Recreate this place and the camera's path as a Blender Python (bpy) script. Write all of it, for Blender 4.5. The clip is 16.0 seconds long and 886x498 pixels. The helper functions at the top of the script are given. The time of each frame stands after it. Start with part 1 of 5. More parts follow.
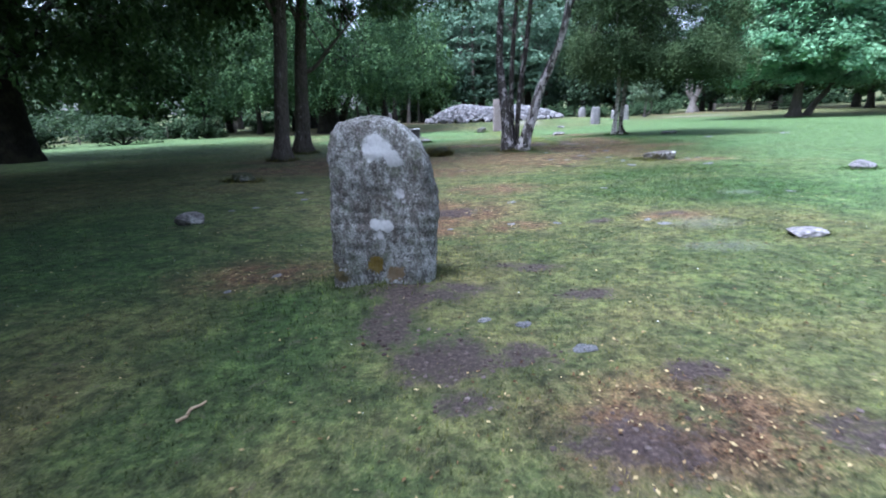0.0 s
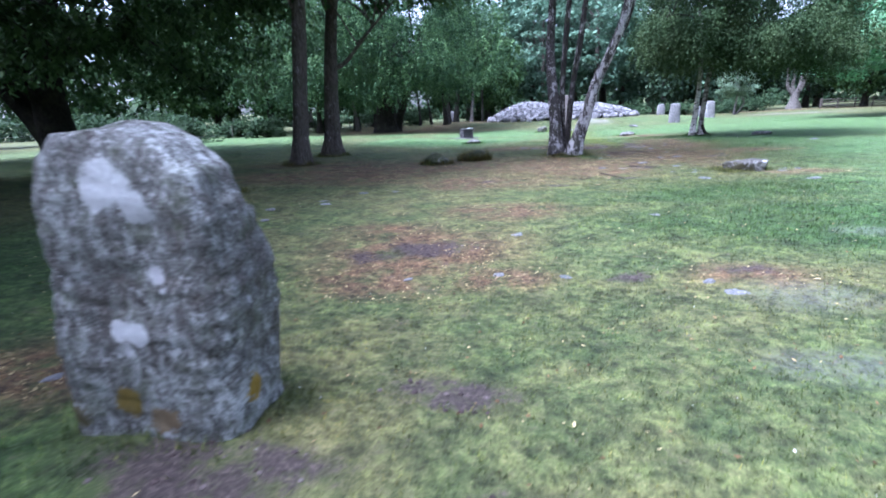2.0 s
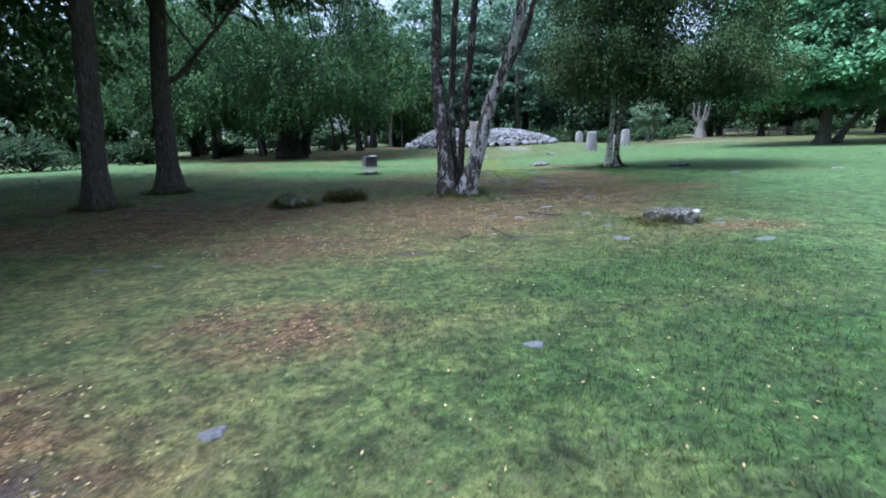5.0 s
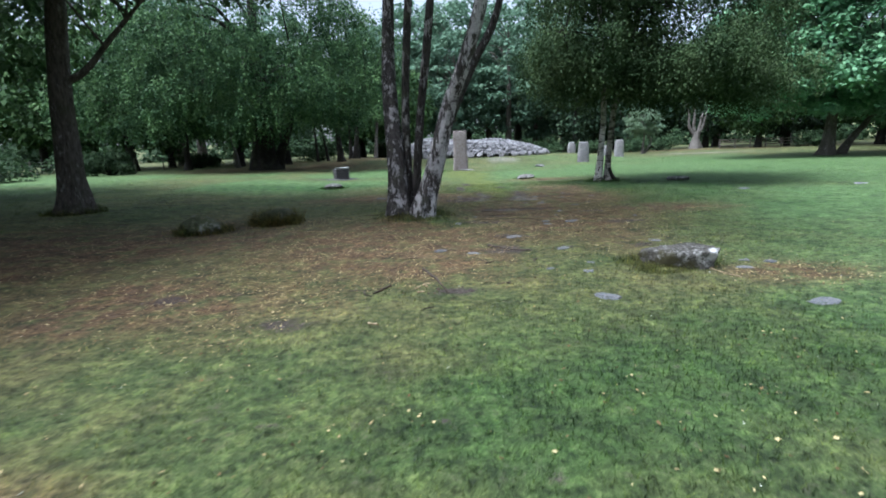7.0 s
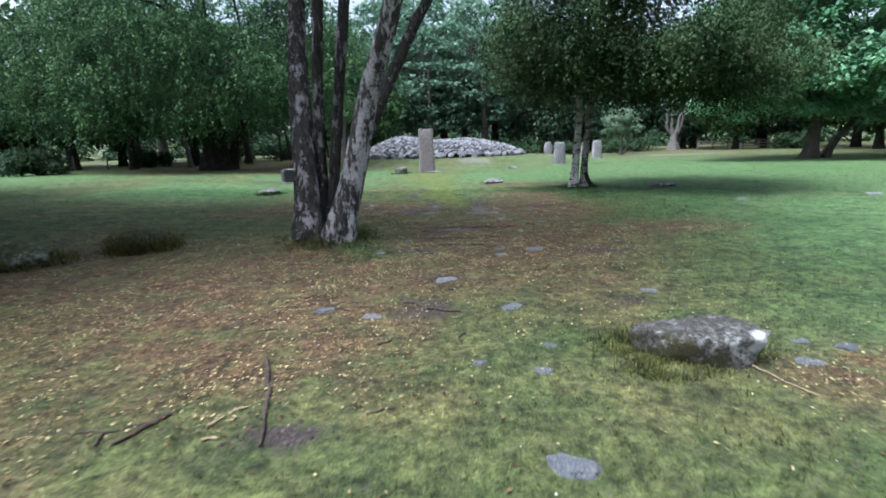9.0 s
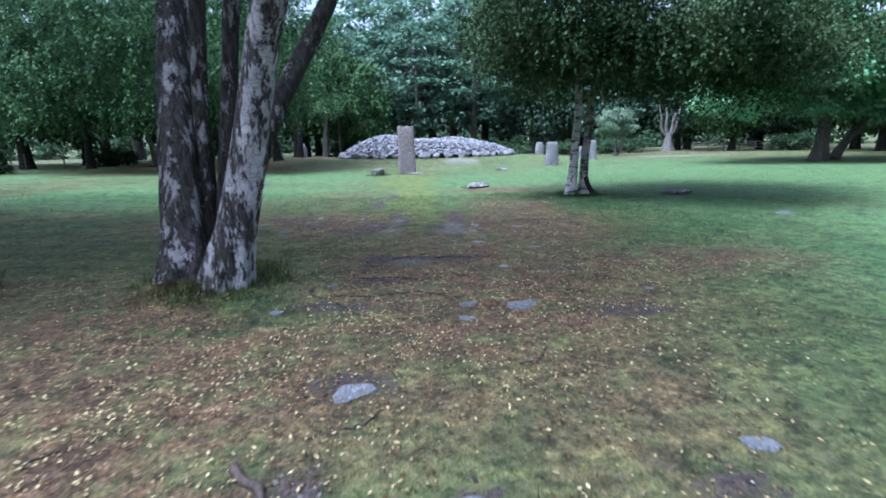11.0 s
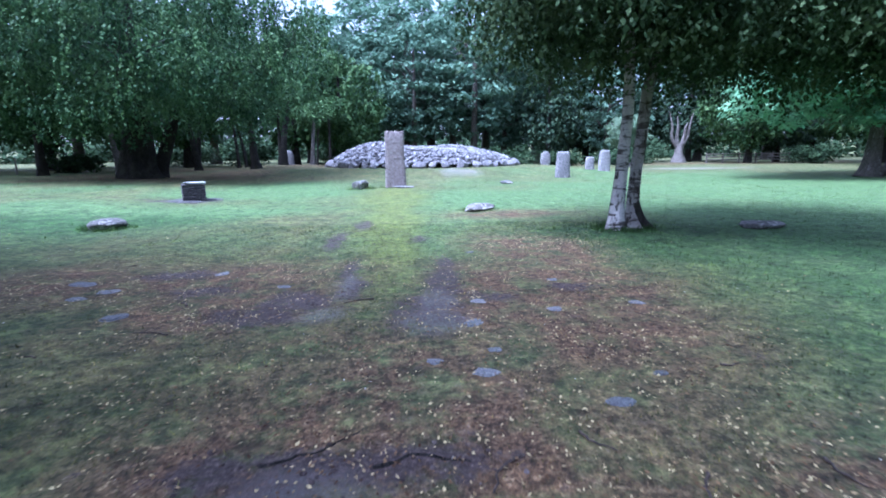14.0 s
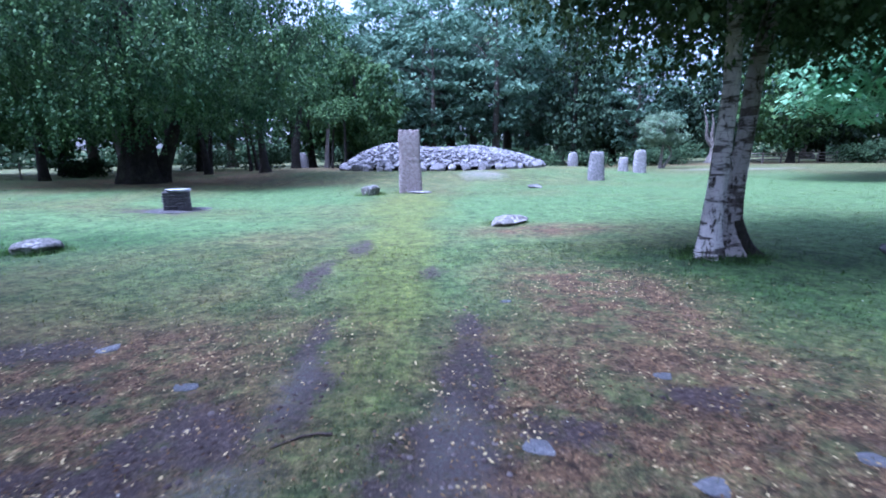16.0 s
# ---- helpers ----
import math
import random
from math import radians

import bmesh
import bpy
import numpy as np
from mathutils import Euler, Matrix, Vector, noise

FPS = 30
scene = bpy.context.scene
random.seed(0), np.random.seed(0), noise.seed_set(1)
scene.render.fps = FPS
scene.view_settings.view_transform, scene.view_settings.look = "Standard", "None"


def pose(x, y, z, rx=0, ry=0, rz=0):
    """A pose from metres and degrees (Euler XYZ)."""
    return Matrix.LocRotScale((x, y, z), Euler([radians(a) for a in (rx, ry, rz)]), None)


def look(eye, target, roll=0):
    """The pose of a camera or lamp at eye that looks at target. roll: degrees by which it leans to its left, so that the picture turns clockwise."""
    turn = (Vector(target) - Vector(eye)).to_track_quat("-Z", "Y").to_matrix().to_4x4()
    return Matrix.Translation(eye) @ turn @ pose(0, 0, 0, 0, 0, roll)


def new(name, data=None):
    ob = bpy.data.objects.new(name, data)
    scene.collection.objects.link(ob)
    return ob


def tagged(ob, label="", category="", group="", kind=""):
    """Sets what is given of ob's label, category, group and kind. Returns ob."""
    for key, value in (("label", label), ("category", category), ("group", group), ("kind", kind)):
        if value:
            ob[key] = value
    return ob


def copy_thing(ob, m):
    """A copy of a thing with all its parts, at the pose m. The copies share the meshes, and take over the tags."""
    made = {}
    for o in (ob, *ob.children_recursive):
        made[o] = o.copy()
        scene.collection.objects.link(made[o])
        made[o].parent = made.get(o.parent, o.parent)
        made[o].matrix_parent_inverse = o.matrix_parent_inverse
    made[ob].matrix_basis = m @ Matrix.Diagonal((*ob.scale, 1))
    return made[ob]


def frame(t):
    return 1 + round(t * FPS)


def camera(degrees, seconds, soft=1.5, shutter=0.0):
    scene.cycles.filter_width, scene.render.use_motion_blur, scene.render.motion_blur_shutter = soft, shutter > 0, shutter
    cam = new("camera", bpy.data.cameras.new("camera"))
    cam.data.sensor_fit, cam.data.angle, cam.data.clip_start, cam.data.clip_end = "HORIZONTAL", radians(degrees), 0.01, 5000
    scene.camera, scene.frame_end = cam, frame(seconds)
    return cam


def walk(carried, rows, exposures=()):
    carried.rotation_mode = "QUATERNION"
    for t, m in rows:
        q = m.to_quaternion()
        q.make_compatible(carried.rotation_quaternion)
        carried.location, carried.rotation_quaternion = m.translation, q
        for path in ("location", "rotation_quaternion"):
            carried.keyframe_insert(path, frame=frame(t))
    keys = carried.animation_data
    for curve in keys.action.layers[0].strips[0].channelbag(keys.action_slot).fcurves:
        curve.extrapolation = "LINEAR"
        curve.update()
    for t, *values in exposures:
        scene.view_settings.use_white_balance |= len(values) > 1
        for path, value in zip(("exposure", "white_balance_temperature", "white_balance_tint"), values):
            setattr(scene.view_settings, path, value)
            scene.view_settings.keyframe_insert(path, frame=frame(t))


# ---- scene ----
cam = camera(85.7, 16.0, soft=1.8, shutter=0.4)
METRES, EYE, TILT, LEAN, TURN = 20.5, 1.5, 0.0, 0.0, 0.0
ROWS = [
    (0.0, 0.0, 0.0, 0.0, -0.71, -15.79, 2.5),
    (0.5, 0.0136, 0.0257, -0.0016, 3.79, -16.21, 3.06),
    (1.0, 0.0292, 0.0523, -0.0018, 7.4, -15.99, 3.11),
    (1.5, 0.0413, 0.0808, -0.0018, 8.21, -16.03, 2.95),
    (2.0, 0.057, 0.111, -0.0016, 7.77, -15.62, 2.73),
    (2.5, 0.0694, 0.1435, -0.0024, 5.92, -15.43, 2.64),
    (3.0, 0.0844, 0.175, -0.0026, 3.36, -15.05, 2.55),
    (3.5, 0.095, 0.2059, -0.0017, 1.85, -14.41, 2.9),
    (4.0, 0.1041, 0.234, -0.0005, 0.71, -13.85, 2.67),
    (6.5, 0.1576, 0.3721, -0.0018, -0.26, -12.35, 2.01),
    (7.0, 0.1696, 0.4002, -0.0028, -0.51, -11.98, 2.04),
    (7.5, 0.1827, 0.4282, -0.0019, -1.33, -11.88, 2.03),
    (8.0, 0.194, 0.4583, -0.0025, -1.5, -11.77, 1.91),
    (8.5, 0.204, 0.4883, -0.0026, -2.38, -11.86, 1.76),
    (9.0, 0.2137, 0.5192, -0.0023, -2.85, -12.15, 1.61),
    (9.5, 0.2225, 0.5502, -0.0044, -3.52, -12.46, 1.44),
    (10.0, 0.2317, 0.5799, -0.0044, -3.77, -12.6, 1.4),
    (12.5, 0.2528, 0.7411, -0.0057, -4.19, -11.4, 0.8),
    (13.0, 0.256, 0.7742, -0.0058, -4.43, -11.49, 0.72),
    (13.5, 0.2623, 0.8051, -0.0035, -4.29, -11.46, 0.67),
    (14.0, 0.2674, 0.8326, -0.0032, -3.87, -11.25, 0.6),
    (14.5, 0.2734, 0.8593, -0.0026, -3.12, -11.14, 0.82),
    (15.0, 0.2759, 0.8884, -0.0039, -2.6, -11.05, 0.82),
    (15.5, 0.2754, 0.9202, -0.004, -2.21, -11.18, 1.0),
    (16.0, 0.2742, 0.9502, -0.0045, -1.51, -11.0, 0.99),
]
walk(cam, [(t, pose(0, 0, EYE, TILT, LEAN, TURN) @ pose(METRES * x, METRES * y, METRES * z, 90 + pitch, roll, yaw)) for t, x, y, z, yaw, pitch, roll in ROWS],
     [(0.0, 2.55, 5100, 16), (2.0, 2.85, 4900, 22), (4.0, 2.37, 4850, 10), (7.0, 1.98, 5450, 8), (9.0, 2.1, 5400, 9), (10.0, 2.1, 5100, 10), (12.5, 2.75, 4600, 22), (14.0, 2.7, 4550, 24), (16.0, 2.55, 4450, 28)])

# ---- light ----
SUN_UP, SUN_TURN = radians(63), radians(-118)
world = bpy.data.worlds.new("overcast_sky")
scene.world = world
world.use_nodes = True
wn = world.node_tree
wn.nodes.clear()
sky = wn.nodes.new("ShaderNodeTexSky")
sky.sky_type = "NISHITA"
sky.sun_disc = False
sky.sun_elevation, sky.sun_rotation = SUN_UP, SUN_TURN
sky.air_density, sky.dust_density, sky.ozone_density = 1.0, 4.0, 1.2
back = wn.nodes.new("ShaderNodeBackground")
back.inputs["Strength"].default_value = 0.06
wout = wn.nodes.new("ShaderNodeOutputWorld")
cloud = wn.nodes.new("ShaderNodeHueSaturation")
cloud.inputs["Saturation"].default_value, cloud.inputs["Value"].default_value = 0.35, 1.25
wn.links.new(sky.outputs[0], cloud.inputs["Color"])
wn.links.new(cloud.outputs[0], back.inputs["Color"])
wn.links.new(back.outputs[0], wout.inputs["Surface"])
sun_data = bpy.data.lights.new("sun", "SUN")
sun_data.energy, sun_data.angle, sun_data.color = 1.5, radians(30), (1.0, 0.97, 0.93)
sun = new("sun", sun_data)
sun.matrix_basis = look((0, 0, 30), (0 - math.sin(SUN_TURN), 0 - math.cos(SUN_TURN), 30 - math.tan(SUN_UP)))

# ---- numeric noise and the lie of the land ----
def hash2(i, j, seed):
    h = (i * 374761393 + j * 668265263 + seed * 1442695041) & 0xFFFFFFFF
    h = ((h ^ (h >> 13)) * 1274126177) & 0xFFFFFFFF
    return ((h ^ (h >> 16)) & 0xFFFF) / 65535.0


def vnoise(x, y, seed=0):
    """Smooth value noise, 0 to 1."""
    x, y = np.asarray(x, float), np.asarray(y, float)
    i, j = np.floor(x).astype(np.int64), np.floor(y).astype(np.int64)
    u, v = x - i, y - j
    u, v = u * u * (3 - 2 * u), v * v * (3 - 2 * v)
    a = hash2(i, j, seed) * (1 - u) + hash2(i + 1, j, seed) * u
    b = hash2(i, j + 1, seed) * (1 - u) + hash2(i + 1, j + 1, seed) * u
    return a * (1 - v) + b * v


def fnoise(x, y, seed=0):
    return (vnoise(x, y, seed) + 0.5 * vnoise(2.1 * x + 7, 2.1 * y, seed + 1) + 0.25 * vnoise(4.3 * x, 4.3 * y + 3, seed + 2)) / 1.75


def bump(x, y, cx, cy, sx, sy, h):
    return h * np.exp(-((x - cx) / sx) ** 2 - ((y - cy) / sy) ** 2)


def land(x, y):
    """Height of the ground."""
    x, y = np.asarray(x, float), np.asarray(y, float)
    z = bump(x, y, 0.7, 6.6, 2.2, 1.5, -0.13) + bump(x, y, -0.55, 4.2, 0.7, 0.6, 0.09)
    z = z + bump(x, y, 2.9, 18.3, 1.1, 1.0, 0.1) + bump(x, y, 9.4, 25.4, 1.3, 1.2, 0.08)
    d = np.hypot((x - 5.5) / 1.25, y - 57)
    s = np.clip((15 - d) / 7, 0, 1)
    z = z + 0.5 * s * s * (3 - 2 * s)
    side = np.clip((-x - 1.0) / 5.0, 0, 1)
    z = z + 0.2 * side * side * (3 - 2 * side)
    z = z + 0.15 * np.clip((-x - 8.0) / 8.0, 0, 1)
    far = np.clip((np.hypot(x - 5, y - 30) - 75) / 300, 0, 1)
    z = z + 9 * far * far
    z = z + 0.035 * (fnoise(x * 0.9, y * 0.9, 5) - 0.5) + 0.02 * (vnoise(x * 3.3, y * 3.3, 9) - 0.5)
    return z


def ground_z(x, y):
    return float(land(x, y))


def patches(x, y, rows, edge=0.55, grain=1.6, seed=20):
    """0 to 1: inside any of the ragged ellipses (cx, cy, rx, ry)."""
    best = np.zeros_like(np.asarray(x, float))
    wob = (fnoise(np.asarray(x) * grain, np.asarray(y) * grain, seed) - 0.5) * 1.1
    for cx, cy, rx, ry in rows:
        d = np.sqrt(((x - cx) / rx) ** 2 + ((y - cy) / ry) ** 2)
        best = np.maximum(best, np.clip((1.0 + wob - d) / edge + 0.5, 0, 1))
    return best


SOIL = [(-0.15, 3.85, .5, .2), (-0.33, 3.75, .18, .38), (-0.42, 3.25, .2, .35), (0.02, 2.72, .32, .26), (0.5, 2.73, .24, .14), (1.27, 3.75, .28, .13),
        (1.44, 2.44, .15, .12), (0.85, 1.85, .34, .25), (1.9, 1.85, .22, .16), (0.15, 3.95, .32, .1), (0.85, 4.6, .3, .12), (0.07, 2.22, .16, .12),
        (0.2, 7.75, .5, .26), (2.25, 6.7, .2, .12), (3.25, 6.8, .25, .14), (-0.5, 7.4, .3, .18), (0.68, 12.9, .22, .14), (2.1, 12.1, .2, .13)]
PATH_SOIL = [(5.0, 19.05, .75, .16), (5.5, 19.15, .3, .1), (4.4, 21.75, .42, .3), (5.62, 21.35, .36, .42), (4.0, 21.3, .5, .22), (4.82, 22.2, .16, .5), (4.7, 23.1, .12, .55),
             (4.2, 25.1, .16, .8), (4.5, 26.9, .2, .6), (5.85, 22.4, .2, .6), (5.93, 23.3, .12, .4), (5.62, 25.3, .13, .28), (6.7, 18.38, .26, .1), (6.9, 16.9, .34, .14),
             (4.37, 14.8, .3, .2), (4.62, 15.85, .3, .16), (5.2, 14.85, .16, .1), (6.3, 14.8, .2, .1), (4.4, 17.3, .4, .1), (4.75, 18.1, .4, .1), (3.6, 12.9, .3, .15),
             (6.3, 21.7, .3, .16), (7.2, 22.0, .3, .14), (2.6, 23.0, .5, .2), (3.3, 22.2, .4, .18), (-1.75, 33.1, 1.25, .75)]
LITTER = [(-1.5, 16.2, 4.2, 2.0), (0.1, 7.7, 1.1, .8), (0.8, 12.9, 1.7, 1.1), (2.6, 15.6, 2.6, 2.4), (5.3, 18.4, 2.1, 3.3), (1.1, 6.8, .5, .3), (1.0, 9.6, .9, .5),
          (-3.2, 14.2, 2.4, 1.5), (8.0, 18.6, 1.7, .8), (2.4, 22.6, 2.4, 1.0), (6.9, 21.4, 1.4, 2.0), (-0.2, 6.7, .7, .5), (7.3, 24.2, .9, 1.6), (3.9, 21.6, 1.4, 1.0),
          (7.2, 13.2, .7, .35), (7.8, 28.4, 1.4, .7), (1.2, 2.0, .7, .4), (-1.9, 4.7, .8, .5), (3.2, 6.7, .5, .3), (-0.6, 8.6, .8, .4)]
SHADE_LITTER = [(-11, 47, 8, 6), (-6, 60, 12, 6), (44, 74, 20, 5)]
LUSH = [(4.6, 8.6, 2.0, 1.7), (5.0, 11.0, 1.9, 1.3), (4.0, 10.6, 1.0, 1.0), (9.9, 24.2, 2.6, 2.6), (-1.4, 3.4, .7, 1.2), (-15, 22, 8, 8),
        (10.3, 21.5, 1.8, 2.4), (-4.5, 6.0, 2.0, 3.0), (-2.0, 27.5, 3.0, 2.0), (2.9, 17.2, .8, .5)]
YELLOW = [(5.2, 24.2, .42, 1.9), (5.0, 28.0, .6, 3.0), (5.0, 34.0, 1.1, 4.6)]
WET = [(3.1, 5.0, .42, .2), (3.45, 6.15, .42, .35), (5.1, 8.05, .3, .2), (5.67, 21.0, .3, .25), (4.65, 21.3, .22, .2), (4.95, 18.9, .24, .14), (4.74, 22.3, .12, .5), (5.72, 21.6, .13, .5)]
LAWN = [(21, 32, 13, 17), (15, 16, 7, 8), (10, 33, 5, 4), (-3, 29, 5, 3.5), (-20, 40, 12, 14), (9, 8, 3, 4), (0, 38, 4, 5)]
GRAVEL = [(8.6, 47.0, 1.3, 2.4), (30, 57, 5, 1.2)]
LAYERS = (("soil", SOIL + PATH_SOIL, .85, 2.2), ("litter", LITTER + SHADE_LITTER, .9, .8), ("lush", LUSH, 1.1, .6),
          ("lawn", LAWN, .7, .4), ("yellow", YELLOW, .8, 1.2), ("wet", WET, .7, 1.8), ("gravel", GRAVEL, 1.1, 1.2))


def ground_layers(me, x, y):
    for name, rows, edge, grain in LAYERS:
        a = me.attributes.new(name, "FLOAT", "POINT")
        a.data.foreach_set("value", patches(x, y, rows, edge, grain, 20 + len(name)).astype(np.float32))


# ---- mesh helpers ----
def mesh_np(name, verts, faces, smooth=False):
    verts, faces = np.asarray(verts, np.float32), np.asarray(faces, np.int32)
    me = bpy.data.meshes.new(name)
    me.vertices.add(len(verts))
    me.vertices.foreach_set("co", verts.ravel())
    me.loops.add(faces.size)
    me.loops.foreach_set("vertex_index", faces.ravel())
    me.polygons.add(len(faces))
    me.polygons.foreach_set("loop_start", np.arange(len(faces), dtype=np.int32) * faces.shape[1])
    me.polygons.foreach_set("use_smooth", np.full(len(faces), smooth))
    me.update(calc_edges=True)
    return me


def mesh_bm(name, bm, smooth=False):
    me = bpy.data.meshes.new(name)
    bm.to_mesh(me)
    bm.free()
    if smooth:
        me.polygons.foreach_set("use_smooth", np.full(len(me.polygons), True))
    return me


def thing(name, at, label, category, group="", kind=""):
    """An empty at the base of a thing, to hold its parts."""
    ob = new(name)
    ob.empty_display_size = 0.2
    ob.matrix_basis = at
    return tagged(ob, label, category, group, kind)


def part(name, me, material, parent, label="", at=None, kind=""):
    ob = new(name, me)
    if material and not me.materials:
        me.materials.append(material)
    ob.parent = parent
    if at is not None:
        ob.matrix_basis = at
    return tagged(ob, label, "", "", kind)


def single(name, me, material, at, label, category, group="", kind=""):
    ob = new(name, me)
    if material and not me.materials:
        me.materials.append(material)
    ob.matrix_basis = at
    return tagged(ob, label, category, group, kind)


def ico(sub):
    bm = bmesh.new()
    bmesh.ops.create_icosphere(bm, subdivisions=sub, radius=1.0)
    v = np.array([p.co[:] for p in bm.verts])
    f = np.array([[p.index for p in q.verts] for q in bm.faces])
    bm.free()
    return v, f


ICO = {n: ico(n) for n in (1, 2, 3, 4, 5)}


def lumps(v, scale, seed, amount):
    """Sideways sum of waves, as rock relief."""
    rng = np.random.RandomState(seed)
    out = np.zeros(len(v))
    for k in range(7):
        w = rng.normal(size=3) * scale * (1 + 0.7 * k)
        out += np.sin(v @ w + rng.rand() * 6.3) / (1 + 0.8 * k)
    return out * amount


def rock_mesh(name, size, seed, sub=3, cuts=9, rough=0.04, smooth=True, deep=0.25, boxy=1.0):
    """An angular weathered stone, cut by planes; its underside lies deep below 0."""
    rng = np.random.RandomState(seed)
    v, f = ICO[sub]
    v = np.sign(v) * np.abs(v) ** boxy
    for k in range(cuts):
        n = rng.normal(size=3)
        n /= np.linalg.norm(n)
        d = rng.uniform(0.55, 0.85)
        over = np.maximum(v @ n - d, 0)
        v -= over[:, None] * n * 0.92
    v *= (1 + lumps(v, 2.2, seed + 1, rough) + lumps(v, 7, seed + 2, rough * 0.35))[:, None]
    v /= np.abs(v).max(axis=0)
    v = v * np.array(size) / 2
    v[:, 2] += size[2] * (0.5 - deep)
    return mesh_np(name, v, f, smooth)


def tube_arrays(points, radii, sides=8, ridges=0.0, seed=0, flare=0.0, closed=True):
    """A tapering tube along smooth points: verts and quads."""
    pts, rad = np.array(points, float), np.array(radii, float)
    t = np.linspace(0, 1, len(pts))
    steps = max(len(pts) * 4, 6) if sides > 4 else len(pts) + 2
    tt = np.linspace(0, 1, steps)
    # smooth through the points
    if len(pts) > 2:
        g = np.gradient(pts, t, axis=0)
        k = np.clip(np.searchsorted(t, tt, side="right") - 1, 0, len(pts) - 2)
        h = t[k + 1] - t[k]
        s = ((tt - t[k]) / h)[:, None]
        h = h[:, None]
        c = (2 * s**3 - 3 * s**2 + 1) * pts[k] + (s**3 - 2 * s**2 + s) * h * g[k] + (3 * s**2 - 2 * s**3) * pts[k + 1] + (s**3 - s**2) * h * g[k + 1]
    else:
        c = pts[0] + (pts[1] - pts[0]) * tt[:, None]
    r = np.interp(tt, t, rad)
    tan = np.gradient(c, axis=0)
    tan /= np.linalg.norm(tan, axis=1)[:, None] + 1e-9
    ref = np.array([0.0, 1.0, 0.0]) if abs(tan[0][1]) < 0.9 else np.array([1.0, 0, 0])
    a = np.cross(tan, ref)
    a /= np.linalg.norm(a, axis=1)[:, None] + 1e-9
    b = np.cross(tan, a)
    ang = np.linspace(0, 2 * np.pi, sides, endpoint=False)
    rng = np.random.RandomState(seed)
    rr = np.repeat(r[:, None], sides, 1)
    if ridges:
        ph = rng.rand(6) * 6.3
        for q, kk in enumerate((2, 3, 5, 7, 9, 13)):
            rr = rr * (1 + ridges / (1 + 0.35 * q) * np.sin(kk * ang[None, :] + ph[q] + tt[:, None] * (3 + 5 * q)))
    if flare:
        low = np.exp(-np.linalg.norm(c - c[0], axis=1) / (2.2 * r[0]))[:, None]
        rr = rr * (1 + flare * low * (0.8 + 0.5 * np.sin(5 * ang + rng.rand() * 6)[None, :] + 0.25 * np.sin(8 * ang + 1)[None, :]))
    v = c[:, None, :] + rr[:, :, None] * (np.cos(ang)[None, :, None] * a[:, None, :] + np.sin(ang)[None, :, None] * b[:, None, :])
    v = v.reshape(-1, 3)
    i, j = np.meshgrid(np.arange(steps - 1), np.arange(sides), indexing="ij")
    j2 = (j + 1) % sides
    f = np.stack([i * sides + j, i * sides + j2, (i + 1) * sides + j2, (i + 1) * sides + j], -1).reshape(-1, 4)
    return v, f


def join(arrays):
    vs, fs, n = [], [], 0
    for v, f in arrays:
        vs.append(v)
        fs.append(f + n)
        n += len(v)
    return np.concatenate(vs), np.concatenate(fs)


# ---- material helpers ----
def begin(name):
    m = bpy.data.materials.new(name)
    m.use_nodes = True
    m.node_tree.nodes.clear()
    return m, m.node_tree


def plug(nt, socket, value):
    if hasattr(value, "links"):
        nt.links.new(value, socket)
    elif isinstance(value, tuple) and len(value) == 3 and socket.type == "RGBA":
        socket.default_value = (*value, 1)
    else:
        socket.default_value = value


def place(nt, space="Object", scale=(1, 1, 1)):
    tc = nt.nodes.new("ShaderNodeTexCoord")
    mp = nt.nodes.new("ShaderNodeMapping")
    mp.inputs["Scale"].default_value = scale
    nt.links.new(tc.outputs[space], mp.inputs["Vector"])
    return mp.outputs[0]


def where(nt):
    return nt.nodes.new("ShaderNodeNewGeometry").outputs["Position"]


def tex_noise(nt, vec, scale, detail=4.0, rough=0.6, out="Fac"):
    n = nt.nodes.new("ShaderNodeTexNoise")
    plug(nt, n.inputs["Vector"], vec)
    n.inputs["Scale"].default_value, n.inputs["Detail"].default_value, n.inputs["Roughness"].default_value = scale, detail, rough
    return n.outputs[out]


def tex_cells(nt, vec, scale, feature="F1", out="Distance"):
    n = nt.nodes.new("ShaderNodeTexVoronoi")
    n.feature = feature
    plug(nt, n.inputs["Vector"], vec)
    n.inputs["Scale"].default_value = scale
    return n.outputs[out]


def ramp(nt, fac, stops):
    n = nt.nodes.new("ShaderNodeValToRGB")
    plug(nt, n.inputs[0], fac)
    el = n.color_ramp.elements
    while len(el) < len(stops):
        el.new(0.5)
    for e, (p, c) in zip(el, stops):
        e.position = p
        e.color = (*c, 1) if isinstance(c, tuple) else (c, c, c, 1)
    return n.outputs[0]


def mix(nt, fac, a, b):
    n = nt.nodes.new("ShaderNodeMix")
    n.data_type = "RGBA"
    plug(nt, n.inputs[0], fac)
    plug(nt, n.inputs[6], a)
    plug(nt, n.inputs[7], b)
    return n.outputs[2]


def calc(nt, op, a, b=0.0, clamp=False):
    n = nt.nodes.new("ShaderNodeMath")
    n.operation, n.use_clamp = op, clamp
    plug(nt, n.inputs[0], a)
    plug(nt, n.inputs[1], b)
    return n.outputs[0]


def attr(nt, name):
    n = nt.nodes.new("ShaderNodeAttribute")
    n.attribute_name = name
    return n.outputs["Fac"]


def chance(nt):
    return nt.nodes.new("ShaderNodeObjectInfo").outputs["Random"]


